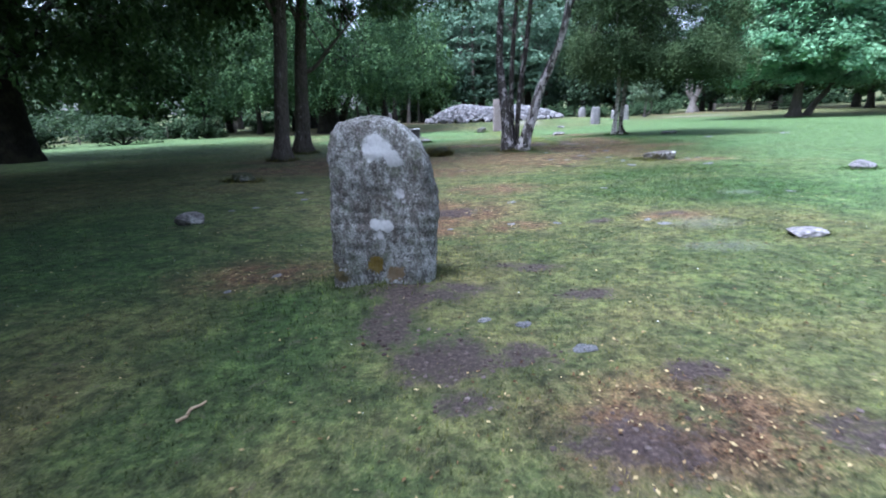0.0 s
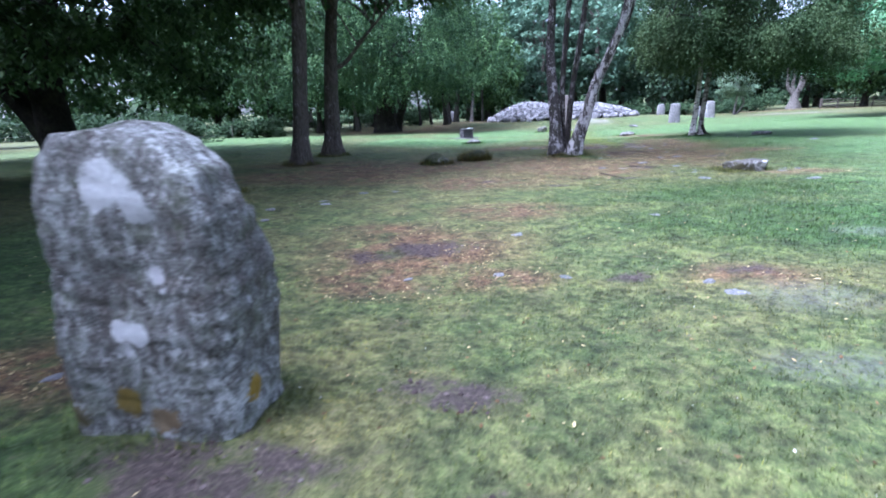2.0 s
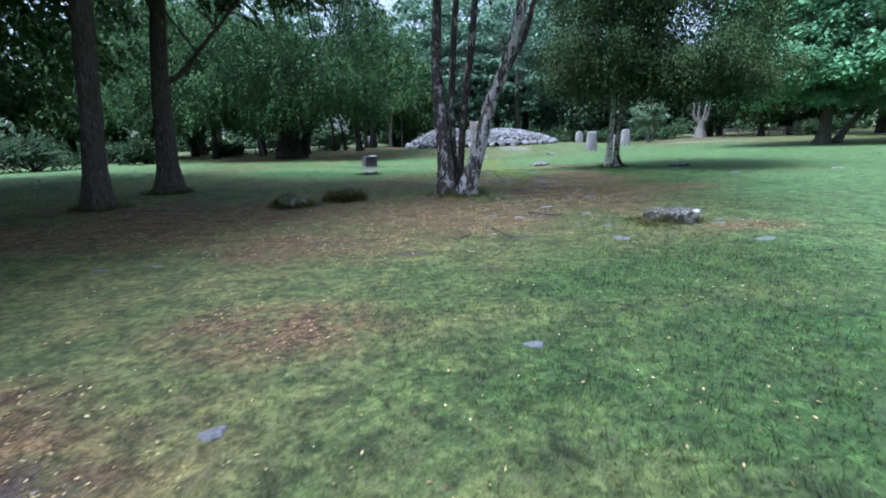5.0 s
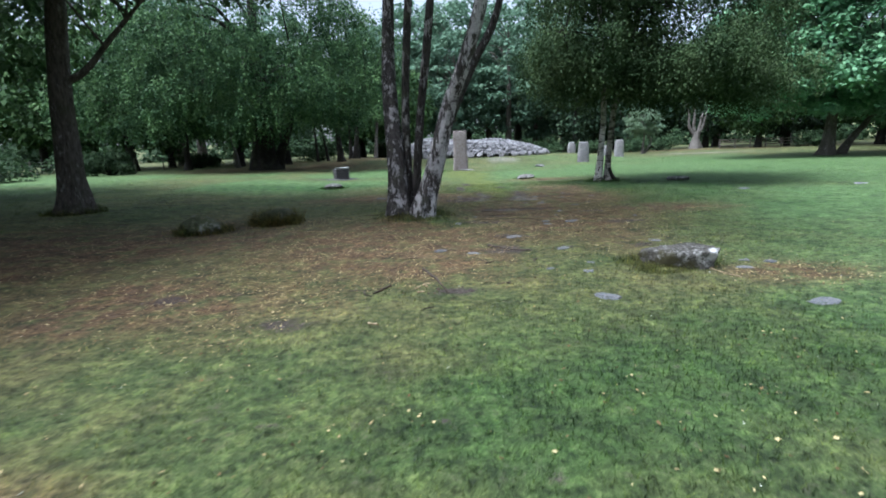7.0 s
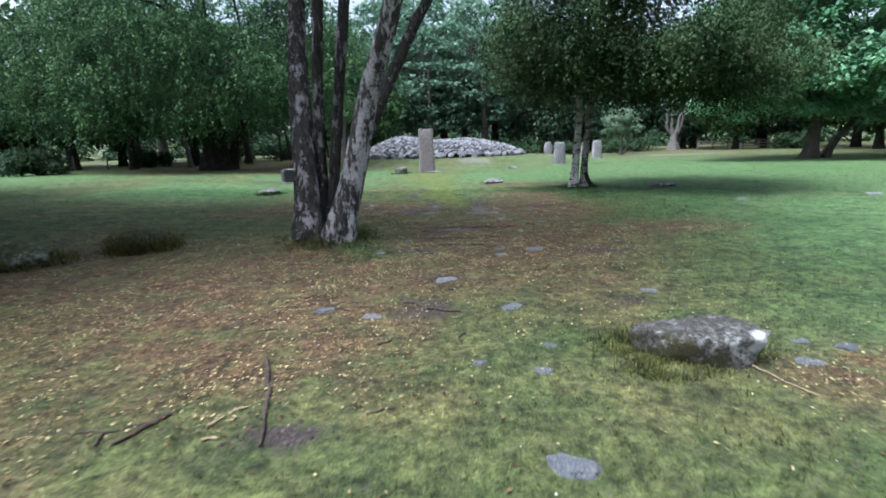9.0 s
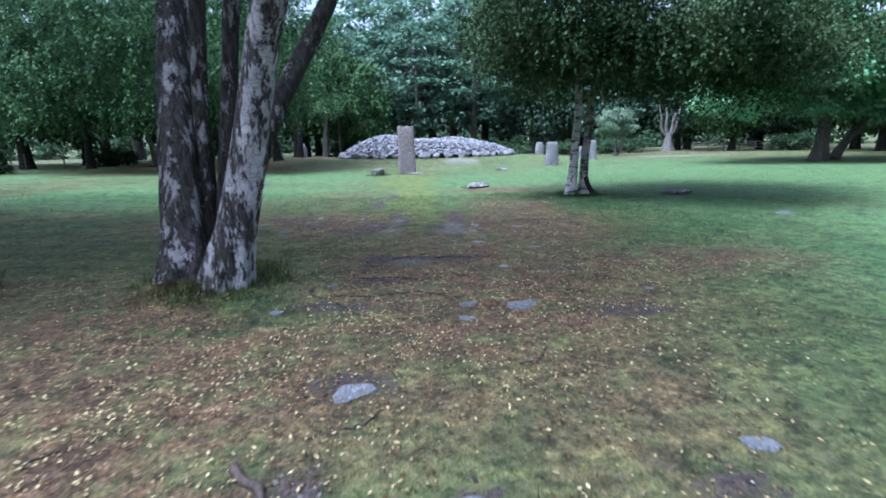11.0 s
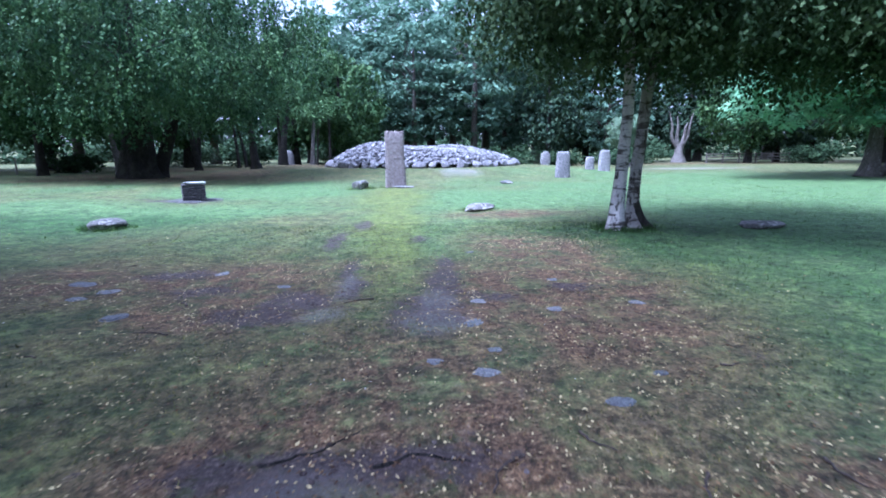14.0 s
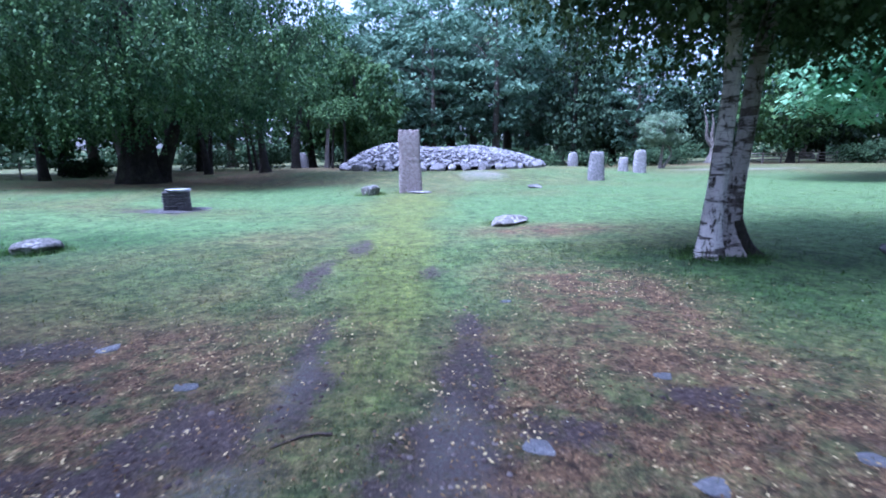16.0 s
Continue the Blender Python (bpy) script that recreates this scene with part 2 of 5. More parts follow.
def finish(m, nt, color, rough=0.8, height=None, strength=0.5, distance=0.02, specular=0.3, metal=0.0):
    p = nt.nodes.new("ShaderNodeBsdfPrincipled")
    plug(nt, p.inputs["Base Color"], color)
    plug(nt, p.inputs["Roughness"], rough)
    plug(nt, p.inputs["Specular IOR Level"], specular)
    p.inputs["Metallic"].default_value = metal
    if height is not None:
        b = nt.nodes.new("ShaderNodeBump")
        b.inputs["Strength"].default_value, b.inputs["Distance"].default_value = strength, distance
        plug(nt, b.inputs["Height"], height)
        nt.links.new(b.outputs[0], p.inputs["Normal"])
    o = nt.nodes.new("ShaderNodeOutputMaterial")
    nt.links.new(p.outputs[0], o.inputs["Surface"])
    return m


# ---- materials ----
def turf_colour(nt, grass_only):
    """Turf colour over the place: greens, straw, leaf litter and trodden soil."""
    pos = where(nt)
    wide, mid = tex_noise(nt, pos, 0.35, 3), tex_noise(nt, pos, 1.9, 4)
    fine, grain = tex_noise(nt, pos, 14, 4, 0.7), tex_noise(nt, pos, 70, 3, 0.7)
    speck = calc(nt, "ADD", calc(nt, "MULTIPLY", fine, 0.55), calc(nt, "MULTIPLY", grain, 0.45))
    green = ramp(nt, speck, [(0.34, (0.026, 0.046, 0.013)), (0.5, (0.074, 0.112, 0.032)), (0.66, (0.16, 0.19, 0.066))])
    straw = ramp(nt, speck, [(0.34, (0.07, 0.062, 0.022)), (0.5, (0.17, 0.14, 0.056)), (0.66, (0.32, 0.27, 0.13))])
    dry = ramp(nt, calc(nt, "ADD", calc(nt, "MULTIPLY", wide, 0.6), calc(nt, "MULTIPLY", mid, 0.4)), [(0.42, 0.08), (0.61, 0.65)])
    col = mix(nt, dry, green, straw)
    fresh = ramp(nt, speck, [(0.34, (0.046, 0.105, 0.030)), (0.5, (0.098, 0.19, 0.062)), (0.66, (0.19, 0.29, 0.115))])
    col = mix(nt, calc(nt, "MULTIPLY", attr(nt, "lawn"), 0.8), col, fresh)
    deep = ramp(nt, speck, [(0.34, (0.013, 0.043, 0.009)), (0.5, (0.032, 0.088, 0.018)), (0.66, (0.072, 0.155, 0.040))])
    col = mix(nt, calc(nt, "MULTIPLY", attr(nt, "lush"), 0.75), col, deep)
    bright = ramp(nt, fine, [(0.3, (0.09, 0.12, 0.025)), (0.7, (0.19, 0.22, 0.05))])
    col = mix(nt, calc(nt, "MULTIPLY", attr(nt, "yellow"), 0.8), col, bright)
    leafy = calc(nt, "ADD", calc(nt, "MULTIPLY", tex_cells(nt, pos, 55, out="Color"), 0.25), calc(nt, "MULTIPLY", speck, 0.75))
    brown = ramp(nt, leafy, [(0.34, (0.028, 0.015, 0.008)), (0.48, (0.108, 0.060, 0.030)), (0.58, (0.19, 0.115, 0.060)), (0.70, (0.40, 0.29, 0.17))])
    share = calc(nt, "MULTIPLY", attr(nt, "litter"), ramp(nt, tex_noise(nt, pos, 2.6, 5, 0.7), [(0.38, 0.2), (0.54, 1.0)]))
    col = mix(nt, calc(nt, "MULTIPLY", share, 0.55 if grass_only else 0.95), col, brown)
    mottle = ramp(nt, calc(nt, "ADD", calc(nt, "MULTIPLY", tex_noise(nt, pos, 3.1, 5, 0.7), 0.7), calc(nt, "MULTIPLY", mid, 0.3)), [(0.36, (0.38, 0.38, 0.38)), (0.5, (0.8, 0.8, 0.8)), (0.64, (1.25, 1.23, 1.16))])
    n = nt.nodes.new("ShaderNodeMix")
    n.data_type, n.blend_type = "RGBA", "MULTIPLY"
    n.inputs[0].default_value = 0.9
    nt.links.new(col, n.inputs[6])
    nt.links.new(mottle, n.inputs[7])
    clump = ramp(nt, tex_noise(nt, pos, 10, 6, 0.75), [(0.38, (0.42, 0.42, 0.42)), (0.5, (0.95, 0.95, 0.95)), (0.62, (1.5, 1.48, 1.4))])
    n2 = nt.nodes.new("ShaderNodeMix")
    n2.data_type, n2.blend_type = "RGBA", "MULTIPLY"
    n2.inputs[0].default_value = 0.9
    nt.links.new(n.outputs[2], n2.inputs[6])
    nt.links.new(clump, n2.inputs[7])
    return n2.outputs[2], pos, fine, grain


def turf_material():
    m, nt = begin("turf_and_soil")
    col, pos, fine, grain = turf_colour(nt, False)
    crumb = tex_noise(nt, pos, 35, 5, 0.75)
    soil = ramp(nt, crumb, [(0.32, (0.014, 0.009, 0.009)), (0.52, (0.046, 0.031, 0.030)), (0.70, (0.13, 0.098, 0.092))])
    rag = calc(nt, "ADD", calc(nt, "MULTIPLY", calc(nt, "SUBTRACT", fine, 0.5), 2.0), calc(nt, "MULTIPLY", calc(nt, "SUBTRACT", tex_noise(nt, pos, 5.0, 6, 0.75), 0.5), 3.8))
    bare = ramp(nt, calc(nt, "ADD", attr(nt, "soil"), rag), [(0.3, 0.0), (0.95, 0.93)])
    col = mix(nt, bare, col, soil)
    stone = ramp(nt, tex_cells(nt, pos, 24, out="Color"), [(0.2, (0.16, 0.14, 0.137)), (0.8, (0.34, 0.31, 0.30))])
    col = mix(nt, ramp(nt, calc(nt, "ADD", attr(nt, "gravel"), calc(nt, "MULTIPLY", rag, attr(nt, "gravel"))), [(0.3, 0.0), (1.2, 0.5)]), col, stone)
    puddle = calc(nt, "MULTIPLY", attr(nt, "wet"), ramp(nt, crumb, [(0.35, 1.0), (0.6, 0.2)]))
    col = mix(nt, calc(nt, "MULTIPLY", puddle, 0.5), col, (0.12, 0.115, 0.115))
    rough = calc(nt, "SUBTRACT", 0.92, calc(nt, "ADD", calc(nt, "MULTIPLY", bare, 0.15), calc(nt, "MULTIPLY", puddle, 0.55)), True)
    h = calc(nt, "ADD", calc(nt, "MULTIPLY", fine, 0.8), calc(nt, "MULTIPLY", grain, 0.6))
    return finish(m, nt, col, rough, h, 0.9, 0.035, 0.35)


def blade_material():
    m, nt = begin("grass_blades")
    col, pos, fine, grain = turf_colour(nt, True)
    rnd = nt.nodes.new("ShaderNodeNewGeometry").outputs["Random Per Island"]
    tint = ramp(nt, rnd, [(0.0, (0.5, 0.58, 0.45)), (0.45, (0.95, 1.02, 0.88)), (0.85, (1.4, 1.38, 1.1)), (1.0, (2.3, 2.0, 1.5))])
    n = nt.nodes.new("ShaderNodeMix")
    n.data_type, n.blend_type = "RGBA", "MULTIPLY"
    n.inputs[0].default_value = 1.0
    nt.links.new(col, n.inputs[6])
    nt.links.new(tint, n.inputs[7])
    p = nt.nodes.new("ShaderNodeBsdfPrincipled")
    nt.links.new(n.outputs[2], p.inputs["Base Color"])
    p.inputs["Roughness"].default_value = 0.55
    p.inputs["Specular IOR Level"].default_value = 0.3
    t = nt.nodes.new("ShaderNodeBsdfTranslucent")
    nt.links.new(n.outputs[2], t.inputs["Color"])
    s = nt.nodes.new("ShaderNodeMixShader")
    s.inputs[0].default_value = 0.5
    nt.links.new(p.outputs[0], s.inputs[1])
    nt.links.new(t.outputs[0], s.inputs[2])
    o = nt.nodes.new("ShaderNodeOutputMaterial")
    nt.links.new(s.outputs[0], o.inputs["Surface"])
    return m


def leaf_material(name, dark, mid, light, through_light=0.35, single_share=0.34):
    m, nt = begin(name)
    rnd = nt.nodes.new("ShaderNodeNewGeometry").outputs["Random Per Island"]
    wide = ramp(nt, tex_noise(nt, place(nt), 0.75, 4, 0.65), [(0.34, 0.08), (0.66, 0.95)])
    f = calc(nt, "ADD", calc(nt, "MULTIPLY", rnd, single_share), calc(nt, "MULTIPLY", wide, 1.06 - single_share))
    col = ramp(nt, f, [(0.2, dark), (0.5, mid), (0.85, light)])
    p = nt.nodes.new("ShaderNodeBsdfPrincipled")
    nt.links.new(col, p.inputs["Base Color"])
    p.inputs["Roughness"].default_value = 0.6
    p.inputs["Specular IOR Level"].default_value = 0.1
    t = nt.nodes.new("ShaderNodeBsdfTranslucent")
    nt.links.new(col, t.inputs["Color"])
    s = nt.nodes.new("ShaderNodeMixShader")
    s.inputs[0].default_value = through_light
    nt.links.new(p.outputs[0], s.inputs[1])
    nt.links.new(t.outputs[0], s.inputs[2])
    o = nt.nodes.new("ShaderNodeOutputMaterial")
    nt.links.new(s.outputs[0], o.inputs["Surface"])
    return m


def bark_material(name, dark, light, white=None, amount=0.5):
    """Furrowed bark; white: the papery plates of a birch, more of them with a higher amount."""
    m, nt = begin(name)
    furrow = tex_noise(nt, place(nt, scale=(1, 1, 0.22)), 24, 6, 0.72)
    cracks = tex_cells(nt, place(nt, scale=(1, 1, 0.3)), 15, "DISTANCE_TO_EDGE")
    wide = tex_noise(nt, place(nt), 2.3, 5)
    col = ramp(nt, furrow, [(0.34, dark), (0.5, tuple((a + b) / 2 for a, b in zip(dark, light))), (0.66, light)])
    col = mix(nt, ramp(nt, wide, [(0.50, 0.0), (0.66, 0.5)]), col, (0.06, 0.065, 0.038))
    deep = calc(nt, "MULTIPLY", ramp(nt, cracks, [(0.0, 1.0), (0.06, 0.0)]), ramp(nt, furrow, [(0.42, 1.0), (0.56, 0.0)]))
    h = calc(nt, "SUBTRACT", furrow, calc(nt, "MULTIPLY", deep, 0.5))
    if white:
        ragged = calc(nt, "ADD", calc(nt, "MULTIPLY", tex_noise(nt, place(nt, scale=(1, 1, 0.4)), 5.5, 8, 0.75), 0.7), calc(nt, "MULTIPLY", furrow, 0.3))
        plates = ramp(nt, ragged, [(0.55 - 0.1 * amount, 0.0), (0.575 - 0.1 * amount, 1.0)])
        flat = place(nt, scale=(1, 1, 7))
        lines = ramp(nt, tex_noise(nt, flat, 9, 4, 0.6), [(0.34, 0.5), (0.42, 1.0)])
        bands = ramp(nt, tex_noise(nt, place(nt, scale=(0.5, 0.5, 2.4)), 3.6, 5, 0.65), [(0.43, 0.08 if amount > 1 else 0.75), (0.48, 1.0)])
        paper = mix(nt, tex_noise(nt, place(nt), 26, 4), white, tuple(c * 0.7 for c in white))
        share = calc(nt, "MULTIPLY", calc(nt, "MULTIPLY", plates, lines), bands)
        col = mix(nt, share, col, paper)
        h = calc(nt, "ADD", h, calc(nt, "MULTIPLY", share, 0.6))
    col = mix(nt, calc(nt, "MULTIPLY", deep, 0.55), col, tuple(c * 0.5 for c in dark))
    return finish(m, nt, col, 0.88, h, 1.0, 0.035, 0.15)


def stone_material(name, dark, mid, light, lichen=0.35, spots=(), moss=(), scale=1.0, moss_tone=(0.34, 0.22, 0.015)):
    """Weathered stone with pale lichen; spots and moss: (x, y, z, r) on the stone itself."""
    m, nt = begin(name)
    p = place(nt)
    wide, mid_n = tex_noise(nt, p, 2.2 * scale, 4), tex_noise(nt, p, 11 * scale, 5, 0.68)
    fine = tex_noise(nt, p, 48 * scale, 4, 0.7)
    f = calc(nt, "ADD", calc(nt, "MULTIPLY", mid_n, 0.65), calc(nt, "MULTIPLY", fine, 0.35))
    col = ramp(nt, f, [(0.36, dark), (0.52, mid), (0.68, light)])
    blot = ramp(nt, calc(nt, "ADD", calc(nt, "MULTIPLY", wide, 0.55), calc(nt, "MULTIPLY", mid_n, 0.45)), [(0.53, 0.0), (0.60, 1.0)])
    col = mix(nt, calc(nt, "MULTIPLY", blot, lichen), col, (0.50, 0.50, 0.48))
    pits = ramp(nt, tex_noise(nt, p, 22 * scale, 4, 0.65), [(0.40, 1.0), (0.48, 0.0)])
    col = mix(nt, calc(nt, "MULTIPLY", pits, 0.5), col, tuple(c * 0.5 for c in dark))
    for group, tone in ((spots, (0.66, 0.66, 0.66)), (moss, moss_tone)):
        for x, y, z, r in group:
            v = nt.nodes.new("ShaderNodeVectorMath")
            v.operation = "DISTANCE"
            nt.links.new(p, v.inputs[0])
            v.inputs[1].default_value = (x, y, z)
            d = calc(nt, "ADD", calc(nt, "DIVIDE", v.outputs["Value"], r), calc(nt, "ADD", calc(nt, "MULTIPLY", calc(nt, "SUBTRACT", f, 0.5), 2.4), calc(nt, "MULTIPLY", calc(nt, "SUBTRACT", tex_noise(nt, p, 6, 3), 0.5), 3.0)))
            col = mix(nt, ramp(nt, d, [(0.55, 0.85), (1.05, 0.0)]), col, tone)
    tone = ramp(nt, chance(nt), [(0.0, (0.7, 0.7, 0.7)), (1.0, (1.15, 1.13, 1.1))])
    n = nt.nodes.new("ShaderNodeMix")
    n.data_type, n.blend_type = "RGBA", "MULTIPLY"
    n.inputs[0].default_value = 1.0
    nt.links.new(col, n.inputs[6])
    nt.links.new(tone, n.inputs[7])
    h = calc(nt, "ADD", calc(nt, "MULTIPLY", mid_n, 0.7), calc(nt, "MULTIPLY", fine, 0.4))
    return finish(m, nt, n.outputs[2], 0.82, h, 0.8, 0.03, 0.3)


def plain_material(name, a, b, scale=8, rough=0.7, strength=0.3, metal=0.0):
    m, nt = begin(name)
    n = tex_noise(nt, place(nt), scale, 4)
    return finish(m, nt, ramp(nt, n, [(0.35, a), (0.65, b)]), rough, n, strength, 0.01, metal=metal)


TURF, BLADE = turf_material(), blade_material()
LEAF_DARK = leaf_material("beech_leaves", (0.016, 0.038, 0.012), (0.040, 0.082, 0.027), (0.095, 0.16, 0.055), 0.22)
LEAF_BROAD = leaf_material("broad_beech_leaves", (0.018, 0.044, 0.020), (0.050, 0.10, 0.042), (0.12, 0.20, 0.078), 0.28)
LEAF_BIRCH = leaf_material("birch_leaves", (0.018, 0.036, 0.013), (0.038, 0.068, 0.026), (0.085, 0.125, 0.052), 0.25)
LEAF_SYC = leaf_material("sycamore_leaves", (0.11, 0.23, 0.13), (0.19, 0.36, 0.20), (0.30, 0.48, 0.28), 0.4)
# paler and bluer than real leaves: distance haze put into the colour
LEAF_HAZY = leaf_material("hazy_woodland_leaves", (0.06, 0.108, 0.072), (0.115, 0.195, 0.128), (0.20, 0.30, 0.20))
LEAF_FIR = leaf_material("fir_needles", (0.014, 0.026, 0.016), (0.026, 0.048, 0.026), (0.05, 0.08, 0.04), 0.15)
LEAF_PALE = leaf_material("willow_leaves", (0.09, 0.14, 0.09), (0.16, 0.23, 0.14), (0.24, 0.32, 0.20))
LEAF_BUSH = leaf_material("bush_leaves", (0.018, 0.036, 0.016), (0.036, 0.066, 0.03), (0.07, 0.11, 0.05))
BARK_DARK = bark_material("dark_bark", (0.010, 0.009, 0.008), (0.035, 0.031, 0.027))
BARK_GREY = bark_material("grey_bark", (0.04, 0.034, 0.03), (0.15, 0.13, 0.11), (0.32, 0.30, 0.28), -0.2)
BARK_BIRCH = bark_material("birch_bark", (0.03, 0.025, 0.024), (0.12, 0.107, 0.102), (0.60, 0.57, 0.57), 0.6)
# two darker birch barks, shade put into their colour, for rear stems and limbs
BARK_SHADE = bark_material("shaded_birch_bark", (0.012, 0.010, 0.009), (0.06, 0.052, 0.047), (0.30, 0.28, 0.27), 0.1)
BARK_LEFT = bark_material("shaded_furrowed_birch_bark", (0.022, 0.018, 0.017), (0.085, 0.076, 0.071), (0.45, 0.42, 0.42), 0.35)
BARK_MID = bark_material("banded_birch_bark", (0.03, 0.025, 0.022), (0.12, 0.10, 0.09), (0.48, 0.44, 0.41), 1.1)
BARK_TWIN = bark_material("twin_birch_bark", (0.03, 0.024, 0.022), (0.09, 0.078, 0.07), (0.68, 0.64, 0.61), 1.2)
BARK_PALE = bark_material("pale_bark", (0.09, 0.08, 0.072), (0.21, 0.19, 0.175))
STONE = stone_material("lichened_stone", (0.07, 0.065, 0.06), (0.16, 0.155, 0.15), (0.30, 0.29, 0.28), 0.5)
STONE_RED = stone_material("red_grey_sandstone", (0.19, 0.155, 0.145), (0.29, 0.245, 0.235), (0.38, 0.34, 0.33), 0.15)
STONE_CAIRN = stone_material("cairn_stone", (0.10, 0.097, 0.10), (0.20, 0.193, 0.20), (0.32, 0.31, 0.32), 0.3)
STONE_FLAT = stone_material("slate_slab", (0.10, 0.105, 0.12), (0.20, 0.205, 0.225), (0.32, 0.32, 0.34), 0.3, scale=2.0)
STONE_MOSSY = stone_material("mossy_stone", (0.035, 0.04, 0.02), (0.07, 0.08, 0.035), (0.15, 0.14, 0.11), 0.3)
STONE_SLATE = stone_material("plinth_slate", (0.025, 0.023, 0.026), (0.085, 0.08, 0.088), (0.24, 0.23, 0.25), 0.3, scale=2.5)
CAP = stone_material("plinth_cap", (0.52, 0.52, 0.54), (0.68, 0.68, 0.70), (0.78, 0.78, 0.80), 0.2, scale=2.0)
TWIG = plain_material("dead_twig", (0.03, 0.022, 0.018), (0.085, 0.062, 0.048), 30)
POST = plain_material("weathered_post", (0.07, 0.06, 0.05), (0.16, 0.14, 0.12), 20)
WIRE = plain_material("fence_wire", (0.2, 0.2, 0.2), (0.3, 0.3, 0.3), 20, 0.45, 0.1, 1.0)
WOOD_CHIP = plain_material("split_wood", (0.28, 0.20, 0.12), (0.44, 0.34, 0.22), 30)
FALLEN = leaf_material("fallen_leaves", (0.045, 0.023, 0.012), (0.18, 0.11, 0.052), (0.52, 0.43, 0.22), 0.1, 0.7)
PETAL = leaf_material("petals", (0.5, 0.5, 0.42), (0.62, 0.62, 0.56), (0.7, 0.7, 0.66), 0.2)

# ---- ground: one sheet to the horizon ----
def spread(lo, hi, step, reach, grow=1.16):
    mid_part = np.arange(lo, hi + step / 2, step)
    out, s = [], step
    p = hi
    while p < reach:
        s *= grow
        p += s
        out.append(p)
    left, s, p = [], step, lo
    while p > -reach:
        s *= grow
        p -= s
        left.append(p)
    return np.concatenate([left[::-1], mid_part, out])


gx, gy = spread(-4.5, 11.0, 0.11, 1500), spread(-1.0, 30.0, 0.11, 1500)
X, Y = np.meshgrid(gx, gy, indexing="ij")
V = np.stack([X, Y, land(X, Y)], -1).reshape(-1, 3)
nx, ny = len(gx), len(gy)
I, J = np.meshgrid(np.arange(nx - 1), np.arange(ny - 1), indexing="ij")
F = np.stack([I * ny + J, (I + 1) * ny + J, (I + 1) * ny + J + 1, I * ny + J + 1], -1).reshape(-1, 4)
ground_mesh = mesh_np("ground", V, F, True)
ground_layers(ground_mesh, V[:, 0], V[:, 1])
single("ground", ground_mesh, TURF, Matrix(), "rough mown turf with leaf litter and trodden bare soil", "ground", kind="structure")

# ---- standing stones ----
def slab_stone_mesh(name, left, right, top, depth, seed, tilt=0.0, round_x=2.6, rings=36, sides=56, dome=0.3, crag=0.0, notches=()):
    """A raised stone, lofted: left and right edges over height share (0..1), of the given thickness; local z 0 is the ground."""
    zs = np.linspace(-0.12, 1, rings)
    ang = np.linspace(0, 2 * np.pi, sides, endpoint=False)
    ca, sa = np.cos(ang), np.sin(ang)
    sx = np.sign(ca) * np.abs(ca) ** (2 / round_x)
    sy = np.sign(sa) * np.abs(sa) ** (2 / round_x)
    hs = np.linspace(0, 1, len(left))
    vs = []
    for z in zs:
        l, r = np.interp(max(z, 0), hs, left), np.interp(max(z, 0), hs, right)
        d = depth * (1 - 0.35 * max(z, 0) ** 2)
        shut = 1.0 if z < 0.9 else math.sqrt(max(0.0, 1 - ((z - 0.9) / 0.1) ** 2 * dome))
        vs.append(np.stack([(l + r) / 2 + (r - l) / 2 * sx * shut, d / 2 * sy * shut + tilt * z * top, np.full(sides, z * top)], -1))
    v = np.concatenate(vs)
    i, j = np.meshgrid(np.arange(rings - 1), np.arange(sides), indexing="ij")
    j2 = (j + 1) % sides
    f = np.stack([i * sides + j, i * sides + j2, (i + 1) * sides + j2, (i + 1) * sides + j], -1).reshape(-1, 4)
    cen = v[-sides:].mean(0)
    inner = []
    for s in (0.6, 0.25):
        inner.append(cen + (v[-sides:] - cen) * s + np.array([0, 0, 0.02 * top * (1 - s)]))
    v = np.concatenate([v] + inner)
    extra = []
    for k in range(2):
        a0, b0 = (rings - 1 + k) * sides, (rings + k) * sides
        for q in range(sides):
            extra.append([a0 + q, a0 + (q + 1) % sides, b0 + (q + 1) % sides, b0 + q])
    last = (rings + 1) * sides
    for q in range(sides // 2 - 1):
        extra.append([last + q, last + q + 1, last + sides - 2 - q, last + sides - 1 - q])
    f = np.concatenate([f, np.array(extra)])
    mid_v = v - np.array([(v[:, 0].min() + v[:, 0].max()) / 2, 0, top / 2])
    out = mid_v / (np.linalg.norm(mid_v, axis=1)[:, None] + 1e-6)
    size = max(right[0] - left[0], 0.3)
    v = v + out * (lumps(v / size, 2.0, seed, 0.013 * size) + lumps(v / size, 8.0, seed + 1, 0.011 * size) + lumps(v / size, 22.0, seed + 2, 0.004 * size))[:, None]
    for x in notches:
        cut = np.exp(-((v[:, 0] - x) / 0.035) ** 2) * np.clip((v[:, 2] / top - 0.9) / 0.1, 0, 1)
        v[:, 2] -= 0.11 * top / 2.4 * cut
        v[:, 1] *= 1 - 0.25 * cut
    if crag:
        # knobs and shallow hollows, sharper than waves
        knob = -np.abs(lumps(v / size, 5.0, seed + 5, 1.0)) * 0.010 - np.abs(lumps(v / size, 13.0, seed + 6, 1.0)) * 0.006
        v = v + out * (crag * size * knob)[:, None]
    return mesh_np(name, v, f, True)


